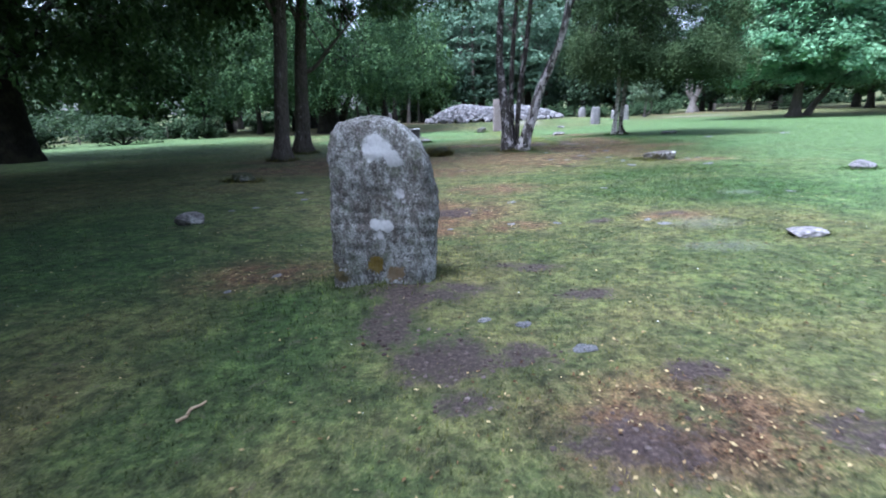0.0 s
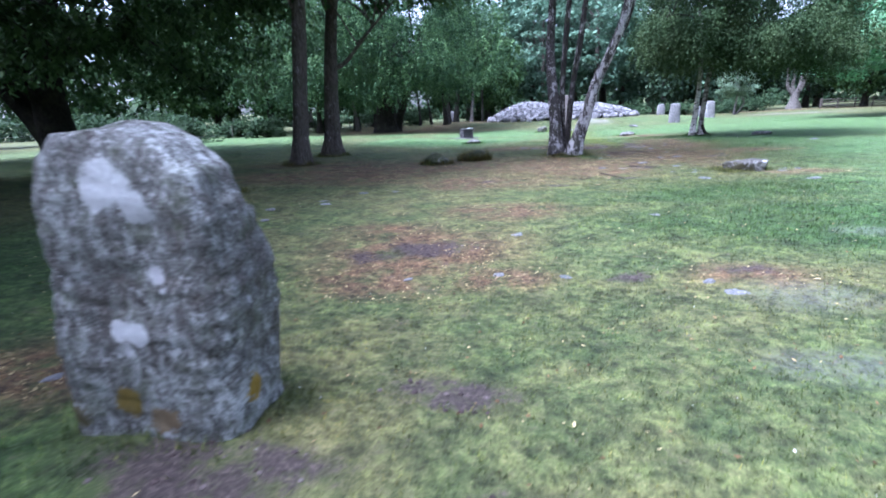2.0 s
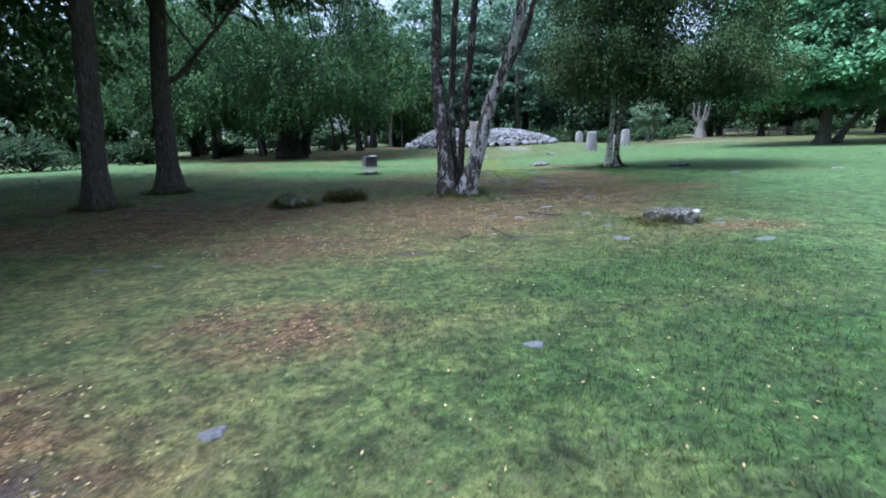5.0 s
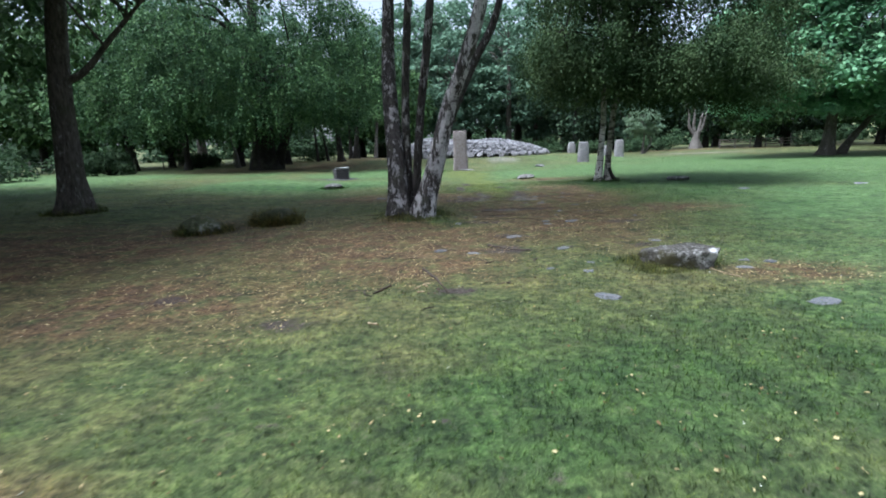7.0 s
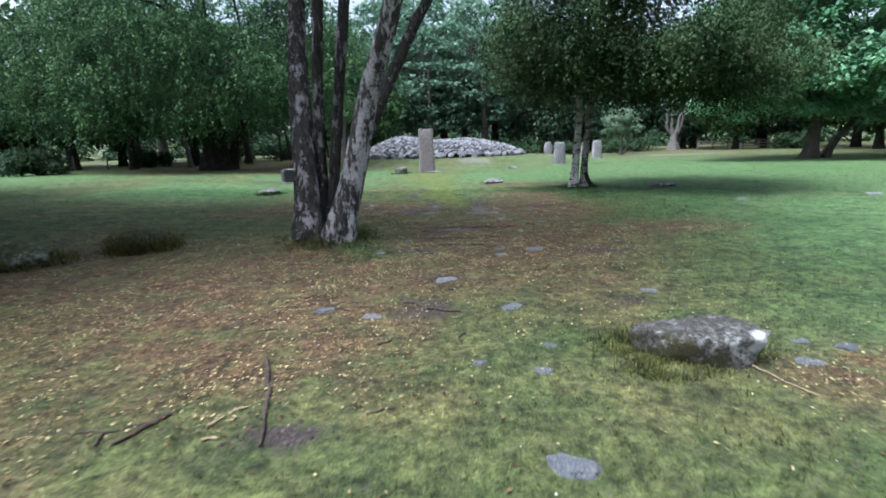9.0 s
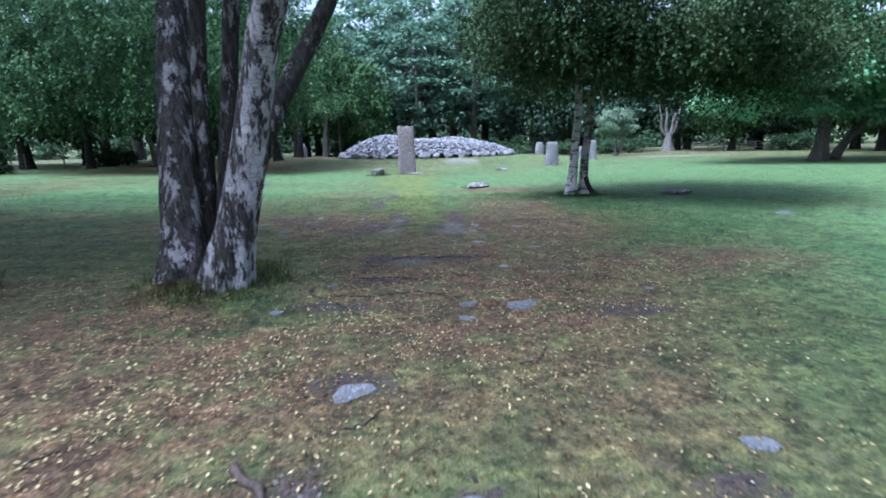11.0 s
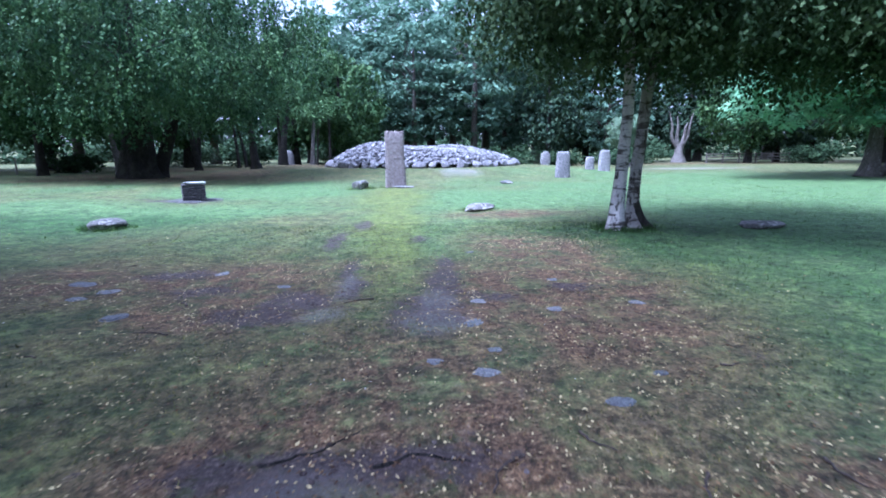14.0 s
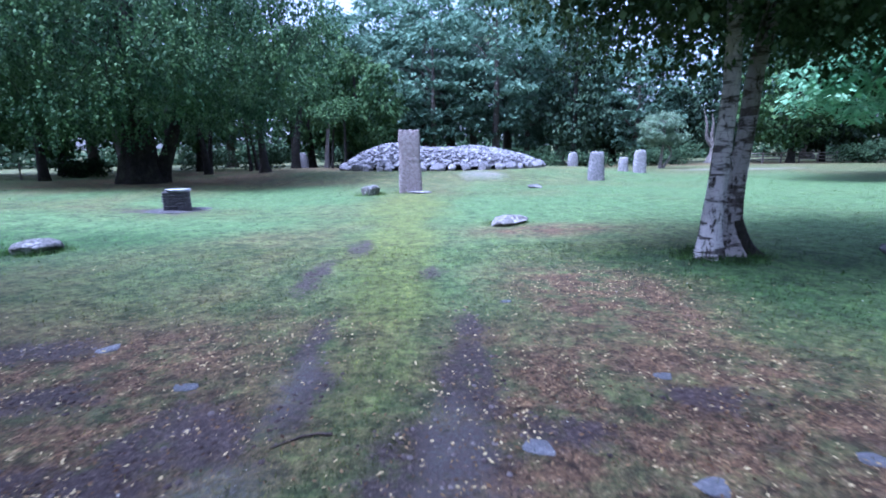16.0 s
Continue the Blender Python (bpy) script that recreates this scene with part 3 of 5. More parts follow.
def upright_stone_material():
    """Pale lichen crust over dark pitted stone, worn in upright streaks, with white and ochre rosettes."""
    m, nt = begin("near_standing_stone")
    p = place(nt)
    streak = tex_noise(nt, place(nt, scale=(1, 1, 0.5)), 19, 7, 0.74)
    patch = tex_noise(nt, place(nt, scale=(1, 1, 0.6)), 3.0, 4, 0.6)
    fine, grit = tex_noise(nt, p, 55, 5, 0.75), tex_noise(nt, p, 150, 3, 0.7)
    crust = ramp(nt, calc(nt, "ADD", calc(nt, "MULTIPLY", fine, 0.6), calc(nt, "MULTIPLY", grit, 0.4)),
                 [(0.38, (0.15, 0.155, 0.145)), (0.5, (0.34, 0.35, 0.335)), (0.62, (0.56, 0.57, 0.56))])
    raw = ramp(nt, fine, [(0.35, (0.022, 0.019, 0.016)), (0.52, (0.075, 0.064, 0.055)), (0.7, (0.20, 0.18, 0.165))])
    worn = calc(nt, "ADD", calc(nt, "MULTIPLY", streak, 0.55), calc(nt, "ADD", calc(nt, "MULTIPLY", patch, 0.3), calc(nt, "MULTIPLY", fine, 0.15)))
    share = ramp(nt, worn, [(0.43, 0.92), (0.50, 0.55), (0.55, 0.0)])
    col = mix(nt, share, crust, raw)
    green = ramp(nt, tex_noise(nt, p, 5.5, 5, 0.7), [(0.52, 0.0), (0.64, 0.45)])
    col = mix(nt, green, col, (0.14, 0.16, 0.10))
    pale = ramp(nt, tex_noise(nt, p, 9.0, 5, 0.7), [(0.60, 0.0), (0.645, 0.7)])
    col = mix(nt, pale, col, (0.52, 0.53, 0.53))
    wob = calc(nt, "ADD", calc(nt, "MULTIPLY", calc(nt, "SUBTRACT", tex_noise(nt, p, 9, 4), 0.5), 2.2), calc(nt, "MULTIPLY", calc(nt, "SUBTRACT", fine, 0.5), 1.2))
    for x, y, z, r, tone in ((0.02, -0.24, 1.19, 0.13, (0.70, 0.71, 0.72)), (0.15, -0.22, 1.10, 0.075, (0.58, 0.59, 0.60)), (-0.03, -0.28, 0.55, 0.06, (0.64, 0.65, 0.66)),
                             (0.06, -0.28, 0.53, 0.055, (0.64, 0.65, 0.66)), (0.0, -0.28, 0.46, 0.045, (0.6, 0.6, 0.62)), (0.2, -0.27, 0.8, 0.05, (0.55, 0.55, 0.57)),
                             (-0.05, -0.28, 0.19, 0.08, (0.20, 0.14, 0.02)), (0.45, -0.1, 0.2, 0.08, (0.36, 0.23, 0.012)), (0.1, -0.28, 0.1, 0.09, (0.20, 0.14, 0.07)), (-0.35, -0.2, 0.12, 0.1, (0.12, 0.10, 0.04))):
        v = nt.nodes.new("ShaderNodeVectorMath")
        v.operation = "DISTANCE"
        nt.links.new(p, v.inputs[0])
        v.inputs[1].default_value = (x, y, z)
        col = mix(nt, ramp(nt, calc(nt, "ADD", calc(nt, "DIVIDE", v.outputs["Value"], r), wob), [(0.8, 0.9), (1.1, 0.0)]), col, tone)
    h = calc(nt, "ADD", calc(nt, "SUBTRACT", calc(nt, "MULTIPLY", fine, 0.45), calc(nt, "MULTIPLY", share, 0.5)), calc(nt, "MULTIPLY", streak, 0.6))
    return finish(m, nt, col, 0.86, h, 0.9, 0.03, 0.25)


single("standing_stone", slab_stone_mesh("standing_stone", (-.48, -.47, -.46, -.45, -.44, -.425, -.40, -.34), (.46, .485, .50, .51, .51, .48, .37, .16), 1.43, 0.58, 3, round_x=4.8, rings=80, sides=120, dome=0.25, crag=1.0),
       upright_stone_material(), pose(-0.54, 4.27, 0.06), "grey lichen-spotted standing stone with a slanting shoulder", "standing stone", "standing stones")
single("standing_stone", slab_stone_mesh("standing_stone", (-.47, -.46, -.45, -.44, -.43, -.42), (.47, .45, .43, .42, .41, .40), 2.42, 0.34, 13, round_x=5, dome=0.06, rings=60, sides=160, notches=(-.22, -.05, .1, .2)),
       STONE_RED, pose(4.82, 38.6, ground_z(4.82, 38.6), 0, 0, 4), "tall flat-topped reddish grey standing stone before the cairn", "standing stone", "standing stones")
for x, y, w, h, d, s, label in ((14.3, 44.6, .86, 1.48, 0.5, 23, "pale square-topped standing stone in the grass"),
                                (19.2, 50.6, .85, 1.45, 0.5, 33, "pale round-topped standing stone beside a smaller one"),
                                (18.45, 51.4, .65, .9, 0.45, 43, "low grey standing stone beside a taller one"),
                                (17.6, 60.0, .85, 1.15, 0.5, 53, "small pointed pale standing stone in the grass"),
                                (-6.3, 65.3, 1.0, 1.55, 0.5, 63, "pale pointed standing stone under the trees")):
    tip = 0.28 if "point" in label else (0.36 if "round" in label else 0.44)
    single("standing_stone", slab_stone_mesh("standing_stone", (-.5 * w, -.5 * w, -.48 * w, -.46 * w, -tip * w), (.5 * w, .49 * w, .47 * w, .45 * w, tip * w), h, d, s, rings=20, sides=32),
           STONE_CAIRN, pose(x, y, ground_z(x, y)), label, "standing stone", "standing stones")

# ---- boulders ----
def boulder(name, x, y, size, seed, material, label, turn=0.0, deep=0.25, sub=4, cuts=8, rough=0.05, category="boulder", group="", boxy=1.0):
    return single(name, rock_mesh(name, size, seed, sub, cuts, rough, True, deep, boxy), material, pose(x, y, ground_z(x, y), 0, 0, turn), label, category, group)


block_stone = stone_material("fallen_block", (0.030, 0.028, 0.022), (0.10, 0.092, 0.08), (0.24, 0.235, 0.23), 0.45,
                             spots=((-0.28, 0.05, 0.36, 0.12), (-0.1, -0.12, 0.37, 0.08), (0.12, 0.0, 0.37, 0.09), (0.32, -0.1, 0.35, 0.09), (0.38, -0.22, 0.16, 0.08), (0.2, -0.2, 0.30, 0.06), (0.05, 0.18, 0.37, 0.07)),
                             moss=((-0.15, -0.28, 0.08, 0.16), (-0.42, -0.1, 0.1, 0.14), (0.1, -0.28, 0.02, 0.13)), moss_tone=(0.05, 0.045, 0.014), scale=1.7)
boulder("fallen_stone", 6.2, 13.72, (0.94, 0.60, 0.70), 71, block_stone, "low grey stone block with lichen and moss, sunk in turf", -14, 0.46, 5, 9, 0.05, "fallen stone", boxy=0.5)
for x, y, size, seed, mt, label, turn in ((-1.15, 17.4, (0.8, 0.7, 0.48), 72, STONE_MOSSY, "half-sunk dark boulder with grass tufts", 10),
                                          (0.0, 18.2, (0.9, 0.75, 0.46), 73, STONE_MOSSY, "low mossy boulder overgrown with grass", 30),
                                          (3.35, 37.6, (0.75, 0.6, 0.62), 74, STONE, "small grey boulder beside the tall stone", 0),
                                          (7.2, 29.3, (0.95, 0.7, 0.26), 75, STONE, "low grey boulder at a bare patch of soil", 20),
                                          (-0.75, 27.2, (0.75, 0.6, 0.3), 76, STONE, "low grey boulder sunk in green grass", 0),
                                          (8.9, 10.05, (0.55, 0.4, 0.26), 77, STONE_CAIRN, "pale boulder lying in the lawn", 15),
                                          (-4.65, 11.4, (0.62, 0.45, 0.3), 78, STONE_MOSSY, "dark mossy boulder in shaded grass", 0),
                                          (-3.68, 6.9, (0.42, 0.34, 0.24), 79, STONE, "small grey stone with a white patch", 25),
                                          (4.15, 5.25, (0.52, 0.3, 0.13), 80, STONE_CAIRN, "flat pale stone lying in the grass", 12),
                                          (12.1, 25.6, (0.8, 0.55, 0.22), 81, STONE, "low flat grey boulder in the lawn", 0),
                                          (5.2, 38.2, (1.1, 0.4, 0.14), 83, STONE_CAIRN, "flat pale packing stone at the foot of the tall stone", 4),
                                          (10.05, 40.0, (0.7, 0.4, 0.24), 82, STONE_CAIRN, "pale flat stone in the lawn", 0)):
    boulder("boulder", x, y, size, seed, mt, label, turn, group="loose boulders")

# ---- stone cairn ----
def cairn(cx, cy, radius):
    base = ground_z(cx, cy)
    rng = np.random.RandomState(5)
    top = thing("stone_cairn", pose(cx, cy, base), "broad round cairn of grey stones with a kerb of boulders", "cairn")

    def crown(x, y):
        d = np.hypot(x, y) / radius
        rise = np.sqrt(np.clip(1 - d**2.6, 0, 1)) * 1.72
        return rise * (0.93 + 0.22 * (vnoise(x * 0.35 + 9, y * 0.35, 31) - 0.4)) + bump(x, y, -3.8, -1.5, 1.8, 3, 0.42)

    rr = np.linspace(0, 1, 14) ** 0.7 * radius * 0.97
    aa = np.linspace(0, 2 * np.pi, 48, endpoint=False)
    R, A = np.meshgrid(rr, aa, indexing="ij")
    px, py = R * np.cos(A), R * np.sin(A)
    v = np.stack([px, py, crown(px, py) - 0.14], -1).reshape(-1, 3)
    i, j = np.meshgrid(np.arange(13), np.arange(48), indexing="ij")
    f = np.stack([i * 48 + j, i * 48 + (j + 1) % 48, (i + 1) * 48 + (j + 1) % 48, (i + 1) * 48 + j], -1).reshape(-1, 4)
    part("core", mesh_np("core", v, f[:, ::-1]), STONE_CAIRN, top, "shadowed gaps between the stones")
    shapes = [rock_mesh("stone", (1, 0.8, 0.6), 300 + k, 2, 8, 0.05, False, 0.5) for k in range(8)]
    for me in shapes:
        me.materials.append(STONE_CAIRN)
    for k in range(46):
        a = 2 * math.pi * k / 46 + rng.uniform(-0.03, 0.03)
        s = rng.uniform(0.6, 1.0)
        part("kerb_stone", shapes[k % 8], None, top, at=pose(radius * math.cos(a), radius * math.sin(a), 0.2 * s, rng.uniform(-15, 15), rng.uniform(-15, 15), rng.uniform(0, 360)) @ Matrix.Diagonal((s * 1.1, s, s * 1.25, 1)))
    near, rest = 0, []
    n = 5000
    for k in range(n):
        d = math.sqrt(rng.rand()) * radius * 0.99
        a = rng.uniform(0, 2 * math.pi)
        x, y = d * math.cos(a), d * math.sin(a)
        z = float(crown(x, y))
        s = rng.uniform(0.16, 0.36)
        m = pose(x, y, z - 0.04, rng.uniform(-35, 35), rng.uniform(-35, 35), rng.uniform(0, 360)) @ Matrix.Diagonal((s, s, s * rng.uniform(0.6, 1.0), 1))
        if y < -4.4 and near < 290:
            near += 1
            part("stone", shapes[k % 8], None, top, at=m)
        else:
            rest.append((m, k % 4))
    small = [rock_mesh("s", (1, 0.8, 0.6), 330 + k, 1, 5, 0.05, False, 0.5) for k in range(4)]
    arr = []
    for m, q in rest:
        v0, f0 = ICO[1][0], ICO[1][1]
        co = np.empty(len(small[q].vertices) * 3, np.float32)
        small[q].vertices.foreach_get("co", co)
        co = co.reshape(-1, 3)
        mm = np.array(m)
        arr.append((co @ mm[:3, :3].T + mm[:3, 3], f0))
    v, f = join(arr)
    part("stones", mesh_np("stones", v, f), STONE_HEAP, top, "heaped loose grey stones", kind="stuff")
    return top


def heap_material():
    m, nt = begin("heaped_stones")
    rnd = nt.nodes.new("ShaderNodeNewGeometry").outputs["Random Per Island"]
    n = tex_noise(nt, place(nt), 9, 5, 0.7)
    col = ramp(nt, calc(nt, "ADD", calc(nt, "MULTIPLY", rnd, 0.5), calc(nt, "MULTIPLY", n, 0.5)),
               [(0.25, (0.09, 0.087, 0.09)), (0.5, (0.185, 0.18, 0.187)), (0.75, (0.31, 0.305, 0.312))])
    return finish(m, nt, col, 0.85, n, 0.6, 0.03)


STONE_HEAP = heap_material()
cairn(6.5, 57.6, 7.6)

# ---- stone plinth ----
def plinth(x, y):
    top = thing("stone_plinth", pose(x, y, ground_z(x, y) - 0.02, 0, 0, 24) @ Matrix.Diagonal((.9, .9, 1, 1)), "squat plinth of stacked slate with a pale cap slab", "plinth")
    rng = np.random.RandomState(8)
    bm = bmesh.new()
    bmesh.ops.create_cube(bm, size=1.0, matrix=Matrix.Translation((0, 0, 0.29)) @ Matrix.Diagonal((0.66, 0.66, 0.54, 1)))
    part("core", mesh_bm("core", bm), STONE_SLATE, top, "dark mortar core")
    part("footing", rock_mesh("footing", (2.1, 1.6, 0.16), 409, 4, 6, 0.03, False, 0.55, 0.7), STONE_SLATE, top, "dark trodden slate footing")
    shapes = [rock_mesh("slate", (1, 0.6, 1), 400 + k, 2, 6, 0.02, False, 0.5) for k in range(4)]
    for me in shapes:
        me.materials.append(STONE_SLATE)
    for side in range(4):
        turn = Matrix.Rotation(side * math.pi / 2, 4, "Z")
        z = 0.0
        while z < 0.54:
            h = rng.uniform(0.05, 0.085)
            p = -0.37
            while p < 0.33:
                w = min(rng.uniform(0.14, 0.32), 0.40 - p)
                m = turn @ pose(p + w / 2, -0.34 + rng.uniform(-0.012, 0.012), z + h / 2, 0, rng.uniform(-3, 3), rng.uniform(-4, 4)) @ Matrix.Diagonal((w * 1.02, 0.2, h * 0.98, 1))
                part("slate", shapes[rng.randint(4)], None, top, at=m)
                p += w
            z += h
    part("cap_slab", rock_mesh("cap_slab", (0.86, 0.84, 0.10), 410, 4, 8, 0.012, False, 0.0, 0.5), CAP, top, "pale cap slab", at=pose(0, 0, 0.56))
    return top


plinth(-1.62, 33.3)

# ---- trees ----
def leaf_cloud(centres, radii, count, size, seed, hang=0.0, droop=0.9, flat=0.5):
    """Many small leaves round the clump centres; hang: metres by which strings of leaves trail down."""
    rng = np.random.RandomState(seed)
    centres, radii = np.array(centres, float), np.array(radii, float)
    k = rng.randint(len(centres), size=count)
    off = rng.normal(size=(count, 3))
    off /= np.linalg.norm(off, axis=1)[:, None]
    off *= (rng.rand(count) ** 0.45)[:, None] * radii[k][:, None]
    off[:, 2] *= flat
    c = centres[k] + off
    if hang:
        strings = rng.randint(14, size=count)
        sr = np.random.RandomState(seed + 1)
        table = sr.normal(size=(len(centres), 14, 2)) * 0.55
        length = sr.uniform(0.3, 1.0, size=(len(centres), 14)) * hang
        on = rng.rand(count) < 0.72
        t = rng.rand(count)
        c2 = centres[k].copy()
        c2[:, :2] += table[k, strings] * radii[k][:, None] * (1 + 0.15 * t[:, None]) + rng.normal(size=(count, 2)) * 0.05
        c2[:, 2] -= t * length[k, strings]
        c = np.where(on[:, None], c2, c)
    s = size * rng.uniform(0.6, 1.3, count)
    az = np.arctan2(off[:, 1], off[:, 0]) + rng.normal(size=count) * 0.8
    el = -rng.uniform(0.0, 1.0, count) * droop - 0.1
    if hang:
        el = el - 0.35
    u = np.stack([np.cos(az) * np.cos(el), np.sin(az) * np.cos(el), np.sin(el)], -1)
    w = np.stack([-np.sin(az), np.cos(az), rng.uniform(-0.5, 0.5, count)], -1)
    u, w = u * s[:, None], w * (s * rng.uniform(0.25, 0.4, count))[:, None]
    v = np.stack([c, c + 0.45 * u + w, c + u, c + 0.45 * u - w], 1).reshape(-1, 3)
    f = np.arange(count * 4).reshape(-1, 4)
    return v, f


def crown_points(lobes, count, seed, shell=0.55, low_cut=None):
    """Clump centres inside the lobes (x, y, z, rx, ry, rz), more to the outside."""
    rng = np.random.RandomState(seed)
    lob = np.array(lobes, float)
    weight = lob[:, 3] * lob[:, 4] * lob[:, 5]
    out = []
    while len(out) < count:
        q = lob[rng.choice(len(lob), p=weight / weight.sum())]
        d = rng.normal(size=3)
        d /= np.linalg.norm(d)
        p = q[:3] + d * q[3:] * (shell + (1 - shell) * rng.rand() ** 0.7)
        if low_cut is not None and p[2] < low_cut:
            continue
        out.append(p)
    return np.array(out)


def tree(name, at, stems, lobes, clumps, clump_r, leaves, leaf, bark, foliage, label, seed, limbs=7, hang=0.0, flare=0.45, ridges=0.05, sides=18, limb_from=0.35,
         low_cut=None, category="tree", group="trees", limb_r=0.3, shell=0.55, flat=0.55, barks=(), limb_bark=None):
    """stems: lists of (x, y, z, radius); the crown's lobes are local to the tree."""
    rng = np.random.RandomState(seed)
    root = thing(name, at, label, category, group)
    heads = []
    for n, st in enumerate(stems):
        st = np.array(st, float)
        v, f = tube_arrays(st[:, :3], st[:, 3], sides, ridges, seed + n, flare)
        part("trunk", mesh_np("trunk", v, f, True), barks[n] if n < len(barks) else bark, root)
        if st[-1][2] > 3:
            heads.append(st)
    pts = crown_points(lobes, clumps, seed + 50, shell, low_cut)
    ends = pts[rng.choice(len(pts), size=min(limbs, len(pts)), replace=False)]
    limb_pts = []
    for e in ends:
        st = heads[rng.randint(len(heads))]
        best, bd = None, 1e9
        for q in range(4):
            h = rng.uniform(limb_from, 1.0) * (len(st) - 1)
            i = min(int(h), len(st) - 2)
            p = st[i] + (st[i + 1] - st[i]) * (h - i)
            cost = abs(p[2] + 0.45 * np.hypot(*(e[:2] - p[:2])) - e[2])
            if cost < bd:
                best, bd = p, cost
        p = best
        m1 = p[:3] + (e - p[:3]) * 0.4 + np.array([0, 0, 0.22 * np.linalg.norm(e - p[:3])]) + rng.normal(size=3) * 0.15
        m2 = p[:3] + (e - p[:3]) * 0.75 + np.array([0, 0, 0.16 * np.linalg.norm(e - p[:3])]) + rng.normal(size=3) * 0.2
        r0 = p[3] * limb_r * rng.uniform(0.7, 1.2) + 0.015
        line = np.array([p[:3], m1, m2, e])
        v, f = tube_arrays(line, (r0, r0 * 0.7, r0 * 0.42, r0 * 0.15), 7, 0.04, seed)
        part("limb", mesh_np("limb", v, f, True), limb_bark or bark, root)
        limb_pts += [m1, (m1 + m2) / 2, m2, e]
    limb_pts = np.array(limb_pts) if limb_pts else np.array([heads[0][-1][:3]])
    arr = []
    for p in pts[: min(len(pts), 40 if group == "woodland" else 200)]:
        d = np.linalg.norm(limb_pts - p, axis=1)
        q = limb_pts[d.argmin()]
        mid_p = (p + q) / 2 + rng.normal(size=3) * 0.12 + np.array([0, 0, 0.1])
        arr.append(tube_arrays(np.array([q, mid_p, p]), (0.028, 0.018, 0.006), 4, 0, 0))
    v, f = join(arr)
    part("twigs", mesh_np("twigs", v, f), limb_bark or bark, root, "fine twigs", kind="stuff")
    v, f = leaf_cloud(pts, clump_r * rng.uniform(0.65, 1.3, len(pts)), leaves, leaf, seed + 9, hang, flat=flat)
    part("crown", mesh_np("crown", v, f), foliage, root, "leafy crown")
    return root


def on_land(x, y, turn=0.0):
    return pose(x, y, ground_z(x, y) - 0.04, 0, 0, turn)


# clump of birch stems beside the path: pale front stem with a fork, furrowed rear stem, two stems between; shade is put
# into the bark colour of all but the front stem
tree("birch_tree", on_land(2.9, 18.3),
     [[(.20, -.32, 0, .215), (.33, -.34, .5, .19), (.54, -.36, 1.2, .178), (.82, -.52, 2.2, .15), (1.12, -.85, 2.95, .13), (1.5, -1.2, 4.4, .11), (2.0, -1.2, 8.5, .04)],
      [(-.30, -.14, 0, .225), (-.31, .0, .5, .20), (-.34, .22, 1.4, .183), (-.43, .62, 2.65, .155), (-.44, .95, 3.7, .135), (-.3, 1.1, 6, .10), (-.1, 1.0, 9, .04)],
      [(-.10, .12, 0, .13), (-.10, .22, 1.0, .092), (-.10, .36, 2.1, .085), (.0, .5, 3.7, .09), (.2, .6, 6, .07), (.3, .6, 9, .03)],
      [(.04, .12, 0, .12), (.10, .2, .9, .085), (.24, .36, 2.3, .078), (.43, .3, 3.6, .085), (.7, .4, 6, .06), (.9, .5, 8.5, .03)],
      [(.55, -.36, 1.15, .11), (.74, .05, 1.75, .098), (1.12, .5, 2.6, .092), (1.45, .6, 3.25, .085), (1.95, .6, 4.3, .07), (2.6, .5, 7.5, .03)]],
     # the lobe leaning over the path is unseen, added to darken the turf
     [(0, .3, 8.2, 4.0, 4.0, 3.2), (1.8, -1.2, 7.4, 3.2, 3.4, 2.6), (1.8, -4.4, 8.6, 3.0, 2.6, 1.8), (-2.4, -1.5, 7.6, 2.8, 3.0, 2.2)], 240, 0.65, 27000, 0.12, BARK_BIRCH, LEAF_BIRCH,
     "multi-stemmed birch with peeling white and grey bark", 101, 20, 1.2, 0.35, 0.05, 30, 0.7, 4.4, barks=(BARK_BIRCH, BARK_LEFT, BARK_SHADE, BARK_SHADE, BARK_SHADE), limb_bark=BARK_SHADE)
# twin birch with a low weeping crown
twin = tree("birch_tree", on_land(9.32, 25.4),
     [[(-.19, -.05, 0, .15), (-.17, -.03, .35, .12), (-.12, 0, 1.0, .108), (-.07, .02, 1.7, .10), (-.04, .03, 2.2, .095), (-.07, .05, 3.2, .09), (-.3, .1, 6, .07), (-.3, .2, 9, .03)],
      [(.22, .1, 0, .15), (.20, .12, .35, .108), (.22, .14, .95, .098), (.28, .14, 1.7, .095), (.33, .15, 2.4, .095), (.5, .15, 3.2, .092), (.95, .2, 5, .08), (1.2, .2, 8.5, .03)],
      [(.62, -.12, -.04, .03), (.45, -.06, .06, .06), (.30, .0, .2, .08), (.22, .06, .5, .07)]],
     [(-.5, 0, 5.9, 2.0, 2.6, 3.0), (2.4, 0, 5.6, 3.3, 3.2, 2.7), (.4, 0, 8, 2.8, 2.8, 2.2)], 420, 0.62, 90000, 0.10, BARK_TWIN, LEAF_BIRCH,
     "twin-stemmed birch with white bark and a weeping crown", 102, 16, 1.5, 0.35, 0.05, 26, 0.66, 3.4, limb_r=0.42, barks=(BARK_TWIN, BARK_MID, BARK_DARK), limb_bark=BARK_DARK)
skirt = crown_points([(-1.9, -.3, 4.1, 1.1, 1.6, 1.1), (-.3, .3, 3.9, 1.4, 1.6, .9), (.6, -.5, 3.9, 1.5, 1.6, .8), (1.9, -.9, 3.65, 1.6, 2.0, .8), (3.6, -1.8, 3.5, 1.7, 1.6, .8), (4.4, 0, 4.1, 1.5, 2.2, 1.0), (2.4, 1.6, 4.0, 1.8, 1.6, .9), (2.2, -3.0, 3.9, 1.8, 1.2, .7)], 330, 912, 0.15)
v, f = leaf_cloud(skirt, np.full(len(skirt), 0.6), 98000, 0.082, 913, 1.25)
